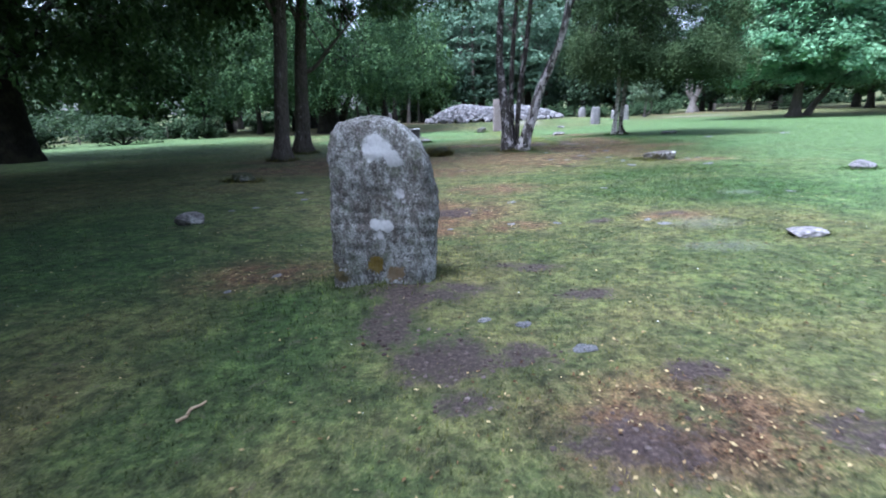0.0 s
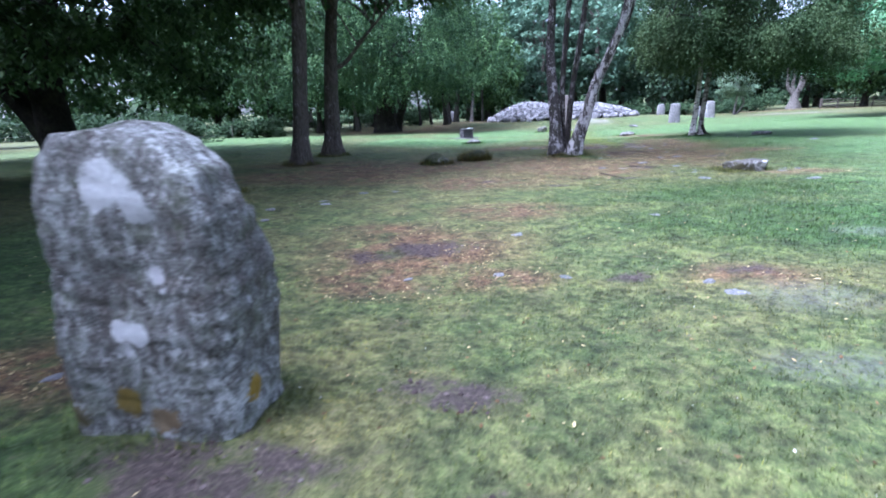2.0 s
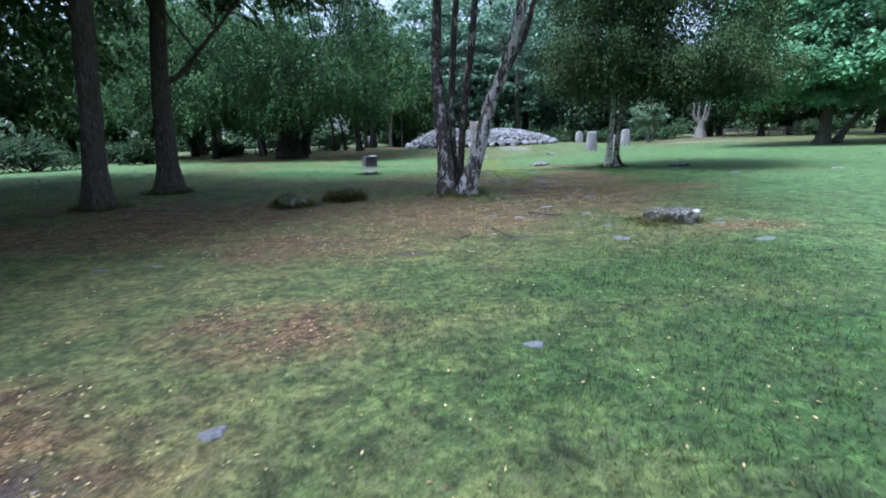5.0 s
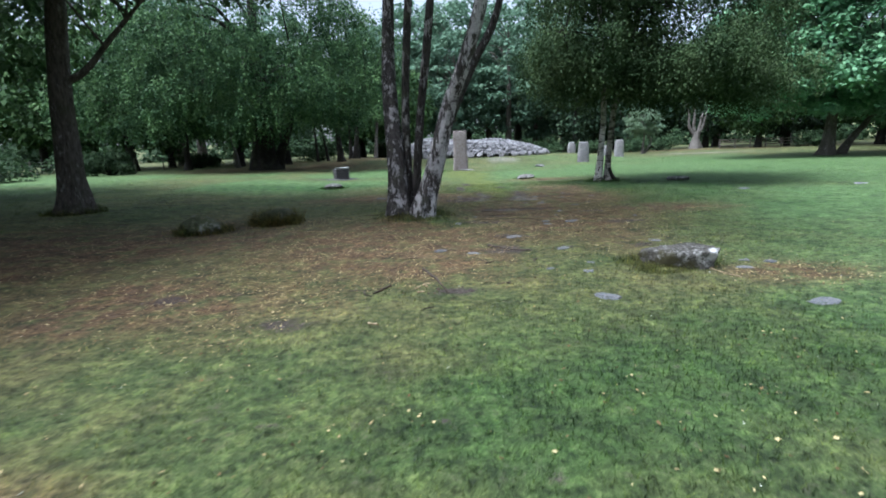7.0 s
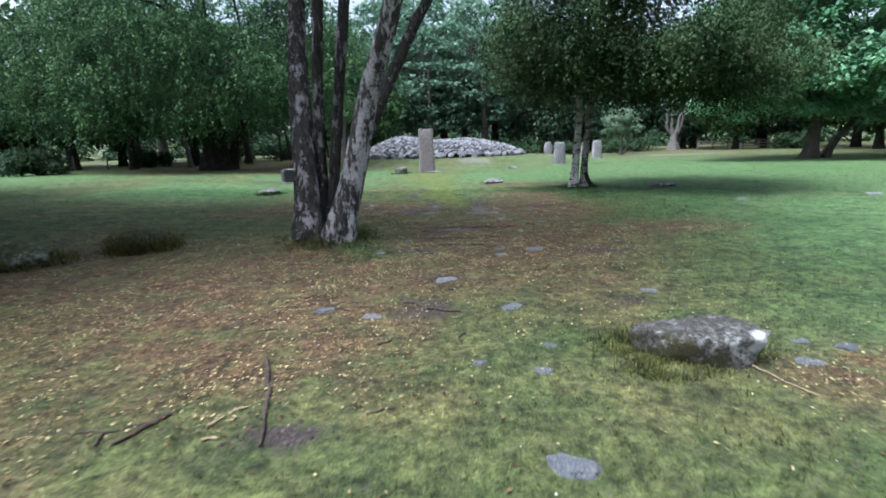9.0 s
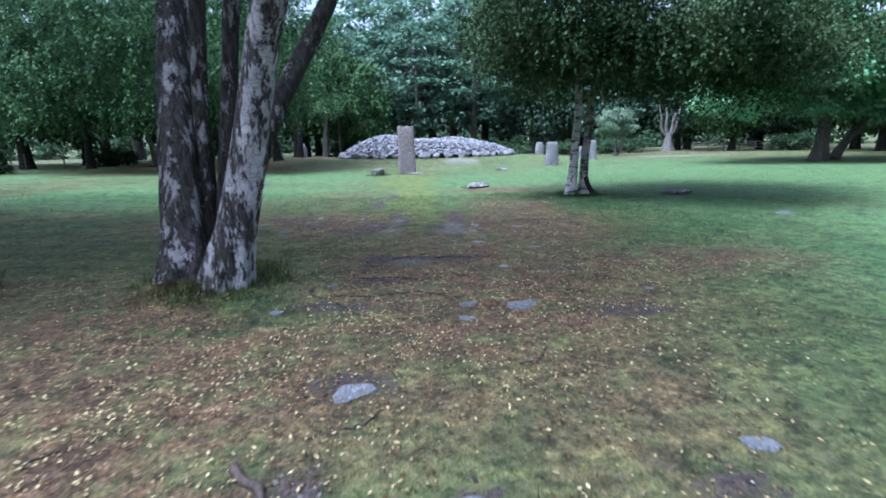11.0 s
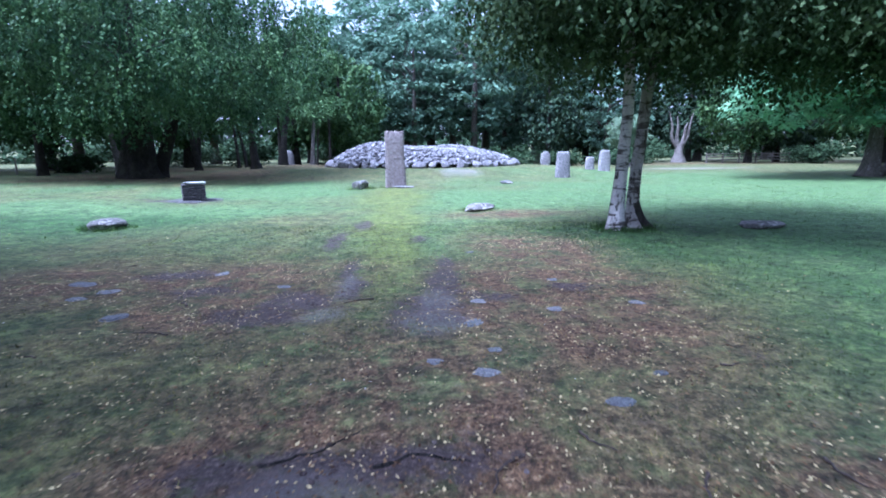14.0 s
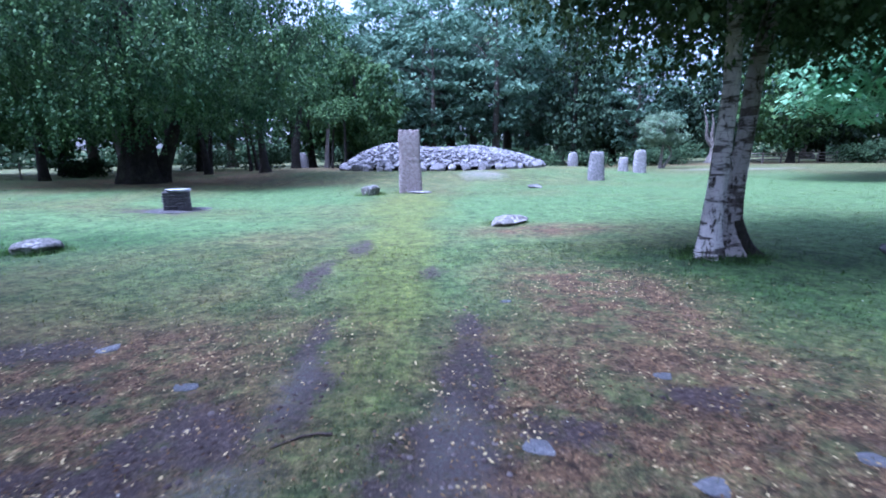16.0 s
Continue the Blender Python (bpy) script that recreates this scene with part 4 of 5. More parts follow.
part("crown", mesh_np("crown", v, f), LEAF_BIRCH, twin, "trailing fringe of small leaves")
# two straight trees by the shade
tree("tree", on_land(-5.42, 16.85),
     [[(0, 0, 0, .30), (.08, 0, .8, .235), (.24, 0, 2.2, .225), (.45, 0, 4, .215), (.7, .1, 7, .18), (.8, .1, 11, .08)]],
     [(.2, 0, 9.0, 4.0, 4.0, 3.4), (-2.2, 1.5, 7.2, 2.6, 2.6, 2.2)], 170, 0.85, 30000, 0.19, BARK_GREY, LEAF_DARK, "straight grey-barked tree with a high crown", 103, 15, 0.5, low_cut=4.6)
tree("tree", on_land(-5.5, 19.95),
     [[(0, 0, 0, .34), (.04, 0, .8, .255), (.16, 0, 2.4, .235), (.35, 0, 4.0, .22), (.7, .1, 7, .18), (1.0, .1, 12, .07)],
      [(.3, 0, 3.1, .08), (.8, .1, 3.35, .07), (1.5, .2, 4.1, .055), (2.6, .3, 5.2, .03)]],
     [(.6, 0, 9.6, 4.4, 4.2, 3.4), (3.4, .4, 6.6, 2.6, 2.4, 1.5), (-3.0, 0, 7.4, 2.4, 2.6, 1.8)], 210, 0.85, 38000, 0.18, BARK_GREY, LEAF_DARK, "straight grey-barked tree with spreading side boughs", 104, 18, 0.7, low_cut=4.4)
# great dark tree whose boughs hang over the shade
dark_beech = tree("beech_tree", on_land(-17.0, 19.8),
     [[(0, 0, 0, .66), (.05, 0, 1.0, .56), (.1, 0, 2.4, .54), (.3, 0, 4.5, .5), (.4, 0, 8, .4), (.5, 0, 13, .15)],
      [(-.3, .2, .9, .45), (-1.0, .2, 1.8, .4), (-2.2, .3, 3.2, .33), (-3.4, .4, 5.5, .22), (-4, .5, 8, .1)]],
     [(0, 0, 8.0, 9.0, 9.5, 5.5), (6.5, -3.5, 6.2, 4.6, 4.8, 3.6), (5, 4, 5.6, 4.5, 4.5, 3.2), (-7, 2, 5.5, 5, 5, 3.5), (8.5, -8.5, 7.2, 5.0, 5.0, 2.6), (6.5, -14.5, 8.5, 5.5, 5.5, 3.0)],
     620, 1.25, 98000, 0.23, BARK_DARK, LEAF_DARK, "great dark beech with boughs hanging low", 105, 34, 1.0, 0.2, 0.06, 26, 0.3, 2.6, "tree", "trees", 0.4, 0.45, 0.42)
# high boughs: only the low front edge is real, the unseen rest is added to shade the ground beside the stone
high = crown_points([(10.0, -8.5, 6.6, 4.2, 5.0, 2.0), (9.5, -15.5, 6.4, 4.6, 5.0, 2.2), (7, -23, 6.8, 6.0, 5.0, 2.4), (5.0, -11, 6.2, 5.5, 6, 2.4), (11.6, -4.5, 7.2, 3.0, 3.2, 1.8), (11.6, -18.0, 7.4, 3.0, 4.0, 1.4)], 450, 905, 0.2)
v, f = leaf_cloud(high, np.full(len(high), 1.3), 135000, 0.22, 906, 1.2)
part("crown", mesh_np("crown", v, f), LEAF_DARK, dark_beech, "high spreading boughs of dark leaves, mostly added for shade")
# broad weeping tree at the edge of the wood
tree("beech_tree", on_land(-10.0, 46.0),
     [[(0, 0, 0, .85), (0, 0, 1.0, .72), (.1, 0, 3, .66), (.2, 0, 7, .5), (.2, 0, 13, .2)],
      [(.8, .4, .2, .35), (1.6, .5, 2.4, .3), (3, .6, 6, .16)]],
     [(0, 0, 9.5, 8.6, 8.0, 6.8), (7.0, 0, 7.2, 4.2, 4.5, 4.4), (-5.5, -1, 7.2, 5.5, 5, 4.4), (0, -4.5, 6.0, 6.5, 3.5, 3.6), (4.5, -2.5, 5.2, 4.5, 3.5, 2.6), (-9.5, -2, 6.0, 4.0, 4.0, 3.6)], 560, 1.2, 150000, 0.17, BARK_DARK, LEAF_BROAD,
     "broad beech with dense dark foliage hanging low", 106, 20, 2.1, 0.4, 0.06, 22, 0.35, 3.4, shell=0.7, flat=0.4)
# sycamore on the far side of the lawn
tree("sycamore_tree", on_land(30.0, 41.5),
     [[(0, 0, 0, .42), (.1, 0, .8, .32), (.2, 0, 2.2, .28), (.4, 0, 5, .22), (.5, 0, 10, .1)],
      [(1.6, .6, 0, .25), (2.4, .7, 1.2, .2), (3.6, .8, 2.6, .17), (4.6, .9, 5, .1)]],
     [(.5, 0, 8.4, 6.2, 6.0, 5.4), (-3.2, -1, 5.2, 3.4, 3.6, 2.8), (4.6, -1, 5.6, 4.4, 4.2, 3.4), (1, -3.8, 5.2, 4.4, 3.0, 2.8), (-5.4, -1, 4.8, 2.6, 3.0, 2.0), (-3.6, 0, 9.5, 3.6, 3.6, 3.4), (4.0, 0, 11, 5, 5, 4)], 420, 1.15, 105000, 0.30, BARK_GREY, LEAF_SYC,
     "broad bright green sycamore at the edge of the lawn", 107, 16, 0.0, 0.6, 0.05, 18, 0.35, 2.9, flat=0.55, shell=0.8)
# bare dead tree and small pale willow
def dead_tree(x, y):
    root = thing("dead_tree", on_land(x, y), "bare bleached dead tree with forked limbs", "tree", "trees")
    v, f = tube_arrays(np.array([(0, 0, 0), (0, 0, 1.2), (.1, 0, 2.4)]), (.75, .5, .42), 14, 0.06, 3, 0.4)
    part("trunk", mesh_np("trunk", v, f, True), BARK_PALE, root)
    for k, (dx, h) in enumerate(((-1.7, 6.6), (-.6, 6.0), (.9, 5.2), (1.6, 6.8))):
        v, f = tube_arrays(np.array([(.1 * dx, 0, 1.9), (.6 * dx, .1, 3.2), (.7 * dx, -.1, 4.6), (dx, 0, h)]), (.28, .22, .16, .04), 8, 0.05, k)
        part("limb", mesh_np("limb", v, f, True), BARK_PALE, root)
    return root


dead_tree(40.8, 79.0)
tree("willow_tree", on_land(26.0, 62.0), [[(0, 0, 0, .14), (.1, 0, 1.5, .1), (.3, 0, 4, .04)], [(.2, 0, 0, .1), (.9, 0, 1.5, .07), (-.5, 0, 3.4, .03)]],
     [(0, 0, 3.5, 1.9, 1.9, 1.5)], 60, 0.55, 9000, 0.16, BARK_PALE, LEAF_PALE, "small pale willow beside the lawn", 108, 5, 0.4, low_cut=1.9)

# ---- the wood all round: a few kinds, repeated ----
def far_tree(x, y, kind_no, scale, turn):
    m = pose(x, y, ground_z(x, y) - 0.1, 0, 0, turn) @ Matrix.Diagonal((scale, scale, scale * random.uniform(0.92, 1.1), 1))
    return copy_thing(KINDS[kind_no], m)


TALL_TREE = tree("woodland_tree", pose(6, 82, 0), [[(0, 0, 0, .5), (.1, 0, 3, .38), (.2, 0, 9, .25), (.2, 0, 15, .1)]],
         [(0, 0, 10.5, 5.6, 5.6, 7.5), (-3, 0, 7, 3, 3.4, 3), (3.2, -1, 8, 3, 3, 3.4)], 170, 1.3, 7600, 0.55, BARK_GREY, LEAF_HAZY, "tall leafy woodland tree", 120, 7, flat=0.45, shell=0.7, sides=10, group="woodland")
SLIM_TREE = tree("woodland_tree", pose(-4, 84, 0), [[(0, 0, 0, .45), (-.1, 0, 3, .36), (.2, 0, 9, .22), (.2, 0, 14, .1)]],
         [(0, 0, 9.5, 5.0, 5.0, 7.0), (2.4, 0, 6, 3.4, 3.4, 3)], 150, 1.2, 7200, 0.55, BARK_GREY, LEAF_HAZY, "tall leafy woodland tree", 121, 7, flat=0.5, shell=0.7, sides=10, group="woodland")
FIR_TREE = tree("fir_tree", pose(30, 92, 0), [[(0, 0, 0, .42), (0, 0, 6, .3), (0, 0, 18, .06)]],
         [(0, 0, 6.5, 4.2, 4.2, 4.5), (0, 0, 11, 3.2, 3.2, 4.5), (0, 0, 15.5, 1.9, 1.9, 3.5)], 170, 1.1, 5400, 0.55, BARK_DARK, LEAF_FIR, "dark evergreen tree in the wood", 122, 6, 0.8, sides=10, group="woodland", shell=0.75)
DARK_TREE = tree("woodland_tree", pose(-26, 62, 0), [[(0, 0, 0, .4), (.1, 0, 3, .3), (.2, 0, 8, .2), (.2, 0, 12, .1)]],
         [(0, 0, 8.0, 5.6, 5.6, 5.4), (-2, 0, 5.6, 4, 4, 2.6)], 170, 1.1, 6200, 0.55, BARK_DARK, LEAF_DARK, "dark leafy woodland tree", 123, 8, 1.2, sides=10, group="woodland", shell=0.65)
KINDS = [TALL_TREE, SLIM_TREE, FIR_TREE, DARK_TREE]
random.seed(4)
# places in the wood: x, y, kind, scale
WOOD_NORTH = [(-2, 88, 1, 1.15), (12, 90, 0, 1.2), (19, 86, 1, 1.05), (25, 92, 0, 1.15), (0, 98, 0, 1.6), (9, 102, 1, 1.75), (19, 104, 0, 1.7), (5, 90, 1, 1.35), 
    (14, 82, 0, 1.15), (-6, 90, 0, 1.3), (28, 104, 1, 1.7), (-10, 95, 3, 1.4), (33, 84, 1, 1), (38, 88, 2, 1.05), (45, 84, 2, 1), (36, 100, 2, 1.25), (50, 90, 0, 1.1), 
    (60, 80, 3, 1.2), (-22, 88, 1, 1.4), (-36, 90, 0, 1.5), (66, 96, 0, 1.5)]
WOOD_EAST = [(23, 78, 2, 0.9), (52, 76, 2, 0.9), (46, 73, 3, 1), (56, 66, 3, 1.1), (62, 58, 2, 1), (50, 57, 3, 0.95), (66, 48, 3, 1.2), (45, 48, 3, 0.8), 
    (60, 40, 0, 1.1), (54, 32, 3, 1.1), (70, 66, 2, 1.3), (74, 34, 0, 1.2), (62, 20, 0, 1.1), (30, -20, 0, 1.2), (48, -8, 3, 1.2), (58, 6, 0, 1.2), (80, 10, 3, 1.3), 
    (84, 60, 1, 1.5)]
WOOD_WEST = [(-8, 76, 3, 1.1), (-17, 68, 3, 1.15), (-16, 56, 3, 0.95), (-2, 72, 3, 0.85), (-24, 52, 3, 1.05), (-34, 58, 3, 1.1), (-30, 72, 0, 1.2), (-43, 66, 3, 1.2), 
    (-44, 50, 3, 1.1), (-54, 44, 0, 1.2), (-50, 32, 3, 1.1)]
# unseen trees behind and to the left; the near ones added to block skylight
WOOD_UNSEEN = [(-40, 26, 3, 0.9), (-34, 14, 3, 1), (-46, 10, 0, 1.2), (-60, 20, 3, 1.3), (-26, 2, 3, 1.1), (-40, -6, 0, 1.2), (-18, -14, 3, 1.1), (-4, -22, 0, 1.2), 
    (12, -24, 3, 1.1), (-13, 3, 3, 1), (-9, -5, 3, 1.1), (-11, -1, 3, 1), (-15, 8, 3, 1), (-17, -4, 3, 1.1), (-23, 9, 3, 1), (-14, -14, 0, 1.1)]
for x, y, k, s in WOOD_NORTH + WOOD_EAST + WOOD_WEST + WOOD_UNSEEN:
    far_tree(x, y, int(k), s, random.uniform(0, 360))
# the wood closes the view all round
def far_wood():
    rng = np.random.RandomState(77)
    pts = []
    for k in range(900):
        a = rng.uniform(0, 2 * math.pi)
        d = rng.uniform(112, 135)
        x, y = 5 + d * math.cos(a), 30 + d * math.sin(a)
        pts.append((x, y, ground_z(x, y) + 17 * rng.rand() ** 1.1 * (0.65 + 0.35 * math.sin(a * 9) * math.sin(a * 23 + 1))))
    v, f = leaf_cloud(np.array(pts), np.full(900, 3.6), 46000, 1.95, 78, flat=0.8)
    low = []
    for k in range(700):
        a, d = rng.uniform(0, 2 * math.pi), rng.uniform(104, 112)
        x, y = 5 + d * math.cos(a), 30 + d * math.sin(a)
        low.append((x, y, ground_z(x, y) + 4.5 * rng.rand()))
    v, f = join([(v, f), leaf_cloud(np.array(low), np.full(700, 2.6), 30000, 1.2, 79, flat=0.8)])
    v[:, 2] = np.maximum(v[:, 2], land(v[:, 0], v[:, 1]) - 0.2)
    return single("distant_woodland", mesh_np("distant_woodland", v, f), LEAF_BUSH, Matrix(), "distant green woodland closing the view", "woodland", kind="stuff")


far_wood()
# bare stems under the trees beyond the broad beech
def stem(x, y, r, h, lean, seed):
    v, f = tube_arrays(np.array([(0, 0, 0), (lean * .3, 0, h * .4), (lean, 0.1, h)]), (r, r * .8, r * .6), 9, 0.06, seed, 0.5)
    root = thing("young_tree", on_land(x, y), "slim dark tree rising into the shade", "tree", "trees")
    part("trunk", mesh_np("trunk", v, f, True), BARK_DARK if seed % 6 else BARK_PALE, root)
    pts = np.array([(lean, 0, h), (lean + .8, .4, h + .5), (lean - .8, -.3, h + .4), (lean, .8, h + 1.2)])
    v, f = leaf_cloud(pts, np.full(4, 1.2), 900, 0.3, seed)
    part("crown", mesh_np("crown", v, f), LEAF_DARK, root, "dark leafy top")


for k, (x, y) in enumerate(((-7.6, 57), (-6.2, 62), (-5.0, 58), (-9.6, 61), (-3.6, 63), (-11.8, 58), (-2.4, 66), (-13.5, 62), (-5.2, 51.5), (-4.1, 68), (-14.6, 52), (-17.5, 49))):
    stem(x, y, 0.14 + 0.07 * (k % 3), 4.2 + 0.5 * (k % 4), ((k * 7) % 5 - 2) * 0.35, 500 + k)

# ---- bushes and the fence along the field ----
def bush(x, y, r, h, seed, mt=None, label="rounded green bush by the field"):
    rng = np.random.RandomState(seed)
    root = thing("bush", on_land(x, y), label, "bush", "bushes")
    arr = []
    pts = []
    for k in range(16):
        a, d = rng.uniform(0, 6.3), r * rng.uniform(0.2, 0.9)
        e = np.array([d * math.cos(a), d * math.sin(a), h * rng.uniform(0.25, 0.85)])
        arr.append(tube_arrays(np.array([(0, 0, 0), e * 0.5 + np.array([0, 0, .1]), e]), (.05, .03, .01), 5))
        pts.append(e)
    v, f = join(arr)
    part("stems", mesh_np("stems", v, f), BARK_DARK, root, kind="stuff")
    v, f = leaf_cloud(np.array(pts), np.full(16, r * 0.42), 2200, 0.2 + 0.03 * r, seed, flat=0.8)
    v[:, 2] = np.maximum(v[:, 2], 0.02)
    part("foliage", mesh_np("foliage", v, f), mt or LEAF_BUSH, root, "leafy foliage")


for k, (x, y, r, h) in enumerate(((-23, 36, 2.2, 2.0), (-28, 34, 2.4, 2.2), (-20, 43, 1.8, 1.6), (-33, 38, 2.6, 2.4), (-31, 46, 2.6, 2.2), (-25, 47, 2.0, 1.7), (-38, 30, 2.6, 2.5), (-36, 20, 2.4, 2.2),
                                  (-30, 16, 2.2, 2.0), (-19, 54, 1.6, 1.4), (-40, 44, 3, 2.6), (-3, 79, 3, 2.2), (4, 77, 3, 2.0), (12, 76, 3, 2.2), (18, 74, 2.6, 1.8), (22, 70, 2.2, 1.6), (29, 72, 2.4, 1.8),
                                  (34, 76, 2.6, 2.2), (50, 68, 2.6, 2.0), (54, 50, 2.4, 2.0), (48, 40, 2.2, 1.6), (-12, 72, 3, 2), (-20, 76, 3, 2.4))):
    bush(x, y, r, h, 700 + k)


def fence(x0, y0, x1, y1, step):
    root = thing("wire_fence", on_land(x0, y0), "post and wire fence along the field", "fence")
    n = int(math.hypot(x1 - x0, y1 - y0) / step)
    z0 = ground_z(x0, y0) - 0.04
    line = []
    post_mesh = None
    for k in range(n + 1):
        x, y = x0 + (x1 - x0) * k / n, y0 + (y1 - y0) * k / n
        z = ground_z(x, y) - z0
        if post_mesh is None:
            v, f = tube_arrays(np.array([(0, 0, -.15), (0, 0, .5), (0.01, 0, 1.15)]), (.055, .052, .045), 8, 0.03, 2)
            post_mesh = mesh_np("post", v, f)
        part("post", post_mesh, POST, root, at=pose(x - x0, y - y0, z, random.uniform(-3, 3), random.uniform(-3, 3), 0))
        line.append((x - x0, y - y0, z))
    for h in (0.3, 0.6, 0.85, 1.08):
        v, f = tube_arrays(np.array([(p[0], p[1], p[2] + h) for p in line]), [0.005] * len(line), 4)
        part("wire", mesh_np("wire", v, f), WIRE, root)


fence(-36, 27, -17.5, 58, 2.4)


def rail_fence(x0, y0, x1, y1, bays):
    root = thing("rail_fence", on_land(x0, y0), "dark timber post and rail fence before the wood", "fence")
    long = math.hypot(x1 - x0, y1 - y0)
    turn = math.degrees(math.atan2(y1 - y0, x1 - x0))
    z0 = ground_z(x0, y0) - 0.04
    for k in range(bays + 1):
        x, y = x0 + (x1 - x0) * k / bays, y0 + (y1 - y0) * k / bays
        v, f = tube_arrays(np.array([(0, 0, -.2), (0, 0, .6), (0, 0, 1.25)]), (.09, .085, .08), 8, 0.03, k)
        part("post", mesh_np("post", v, f), POST, root, at=pose(x - x0, y - y0, ground_z(x, y) - z0))
    for h in (0.45, 0.8, 1.12):
        v, f = tube_arrays(np.array([(0, 0, 0), (long / 2, .02, .01), (long, 0, 0)]), (.06, .055, .06), 7, 0.03, 4)
        part("rail", mesh_np("rail", v, f), POST, root, at=pose(0, -.09, h, 0, 0, turn))


rail_fence(41.5, 74, 50.5, 72, 5)


# ---- grass, litter, flowers ----
def blades(name, count, x0, x1, y0, y1, tall, wide, seed, keep, label):
    rng = np.random.RandomState(seed)
    x, y = rng.uniform(x0, x1, count), rng.uniform(y0, y1, count)
    soil = patches(x, y, SOIL + PATH_SOIL, .5, 2.6, 24) + patches(x, y, WET, .7, 1.8, 23) * 0.45 + patches(x, y, GRAVEL, .5, 1.2, 26)
    lit = patches(x, y, LITTER + SHADE_LITTER, .9, .8, 26)
    chance_ok = rng.rand(count) < (1 - 0.97 * np.clip(soil, 0, 1)) * (1 - 0.85 * lit) * (0.35 + 0.9 * fnoise(x * 1.7, y * 1.7, 41)) * keep(x, y)
    x, y = x[chance_ok], y[chance_ok]
    n = len(x)
    z = land(x, y)
    lush = patches(x, y, LUSH, 1.1, .6, 24)
    h = tall * rng.uniform(0.45, 1.25, n) * (0.75 + 0.5 * lush) * (0.7 + 0.7 * fnoise(x * 2.3, y * 2.3, 44))
    az, lean = rng.uniform(0, 6.28, n), rng.uniform(0.4, 1.2, n)
    px, py = np.cos(az), np.sin(az)
    w = wide * rng.uniform(0.6, 1.3, n)
    a = np.stack([x - py * w, y + px * w, z - 0.004], -1)
    b = np.stack([x + py * w, y - px * w, z - 0.004], -1)
    c = np.stack([x + px * h * lean, y + py * h * lean, z + h * np.sqrt(1 - 0.55 * lean**2)], -1)
    v = np.stack([a, b, c], 1).reshape(-1, 3)
    me = mesh_np(name, v, np.arange(3 * n).reshape(-1, 3))
    ground_layers(me, v[:, 0], v[:, 1])
    return single(name, me, BLADE, Matrix(), label, "grass", kind="stuff")


def walk_line(y):
    return np.interp(y, (0, 5, 10, 15, 20, 32), (0, 2.0, 4.0, 5.1, 5.6, 5.6))


blades("grass", 520000, -3.2, 10.5, 0.3, 27.0, 0.045, 0.0034, 61, lambda x, y: np.clip(1.5 - np.abs(x - walk_line(y)) / 3.4, 0, 1), "short ragged green and straw-coloured grass")
blades("grass", 300000, -14, 24, 2.0, 50.0, 0.034, 0.005, 62, lambda x, y: np.clip(np.abs(x - walk_line(y)) / 3.0 + np.clip((y - 24) / 6, 0, 1), 0.12, 1), "longer green grass of the lawn")
blades("grass", 90000, -45, 60, 20, 80.0, 0.05, 0.013, 63, lambda x, y: np.clip(np.maximum(np.abs(x - 5) / 16, (y - 42) / 10), 0, 1), "green field grass at a distance")


def flecks(name, count, x0, x1, y0, y1, size, seed, weight, mt, label, lift=0.006):
    """Fallen leaves or petals lying about."""
    rng = np.random.RandomState(seed)
    x, y = rng.uniform(x0, x1, count), rng.uniform(y0, y1, count)
    ok = rng.rand(count) < weight(x, y)
    x, y = x[ok], y[ok]
    n = len(x)
    c = np.stack([x, y, land(x, y) + lift + rng.uniform(0, 0.018, n)], -1)
    az = rng.uniform(0, 6.28, n)
    s = size * rng.uniform(0.5, 1.3, n)
    u = np.stack([np.cos(az), np.sin(az), rng.uniform(-.35, .35, n)], -1) * s[:, None]
    w = np.stack([-np.sin(az), np.cos(az), rng.uniform(-.4, .4, n)], -1) * (s * rng.uniform(.35, .55, n))[:, None]
    v = np.stack([c - u * .5, c + w * .6, c + u * .5, c - w * .6], 1).reshape(-1, 3)
    return single(name, mesh_np(name, v, np.arange(4 * n).reshape(-1, 4)), mt, Matrix(), label, name.replace("_", " "), kind="stuff")


def litter_share(x, y):
    return (patches(x, y, LITTER, 1.2, .8, 26) * 0.9 + 0.08) * np.where(y > 18.5, 0.5, 1.0) * (0.25 + 1.1 * (fnoise(x * 1.6, y * 1.6, 58) > 0.47))


flecks("fallen_leaves", 120000, -5, 10, 1, 27, 0.028, 71, litter_share, FALLEN, "small dry brown and yellow fallen leaves")
flecks("fallen_leaves", 95000, 0.5, 9, 10.5, 25, 0.024, 74, lambda x, y: np.where(y > 18.5, 0.35, 1.0) * patches(x, y, LITTER, 1.0, .8, 26) * (0.25 + 0.9 * (fnoise(x * 2.2, y * 2.2, 57) > 0.5)), FALLEN, "dense litter of small dry birch leaves")
flecks("clover_flowers", 4200, -5, 12, 1, 27, 0.014, 72, lambda x, y: 0.12 + 0.25 * (fnoise(x * .8, y * .8, 55) > 0.58) + 0.6 * patches(x, y, [(-3.2, 5.2, .7, .6), (-3.5, 6.4, .6, .6), (-2.6, 4.5, .5, .3), (10.2, 24.0, .8, .5)], .8, 1.5, 27), PETAL, "scattered tiny pale flowers in the turf", 0.03)

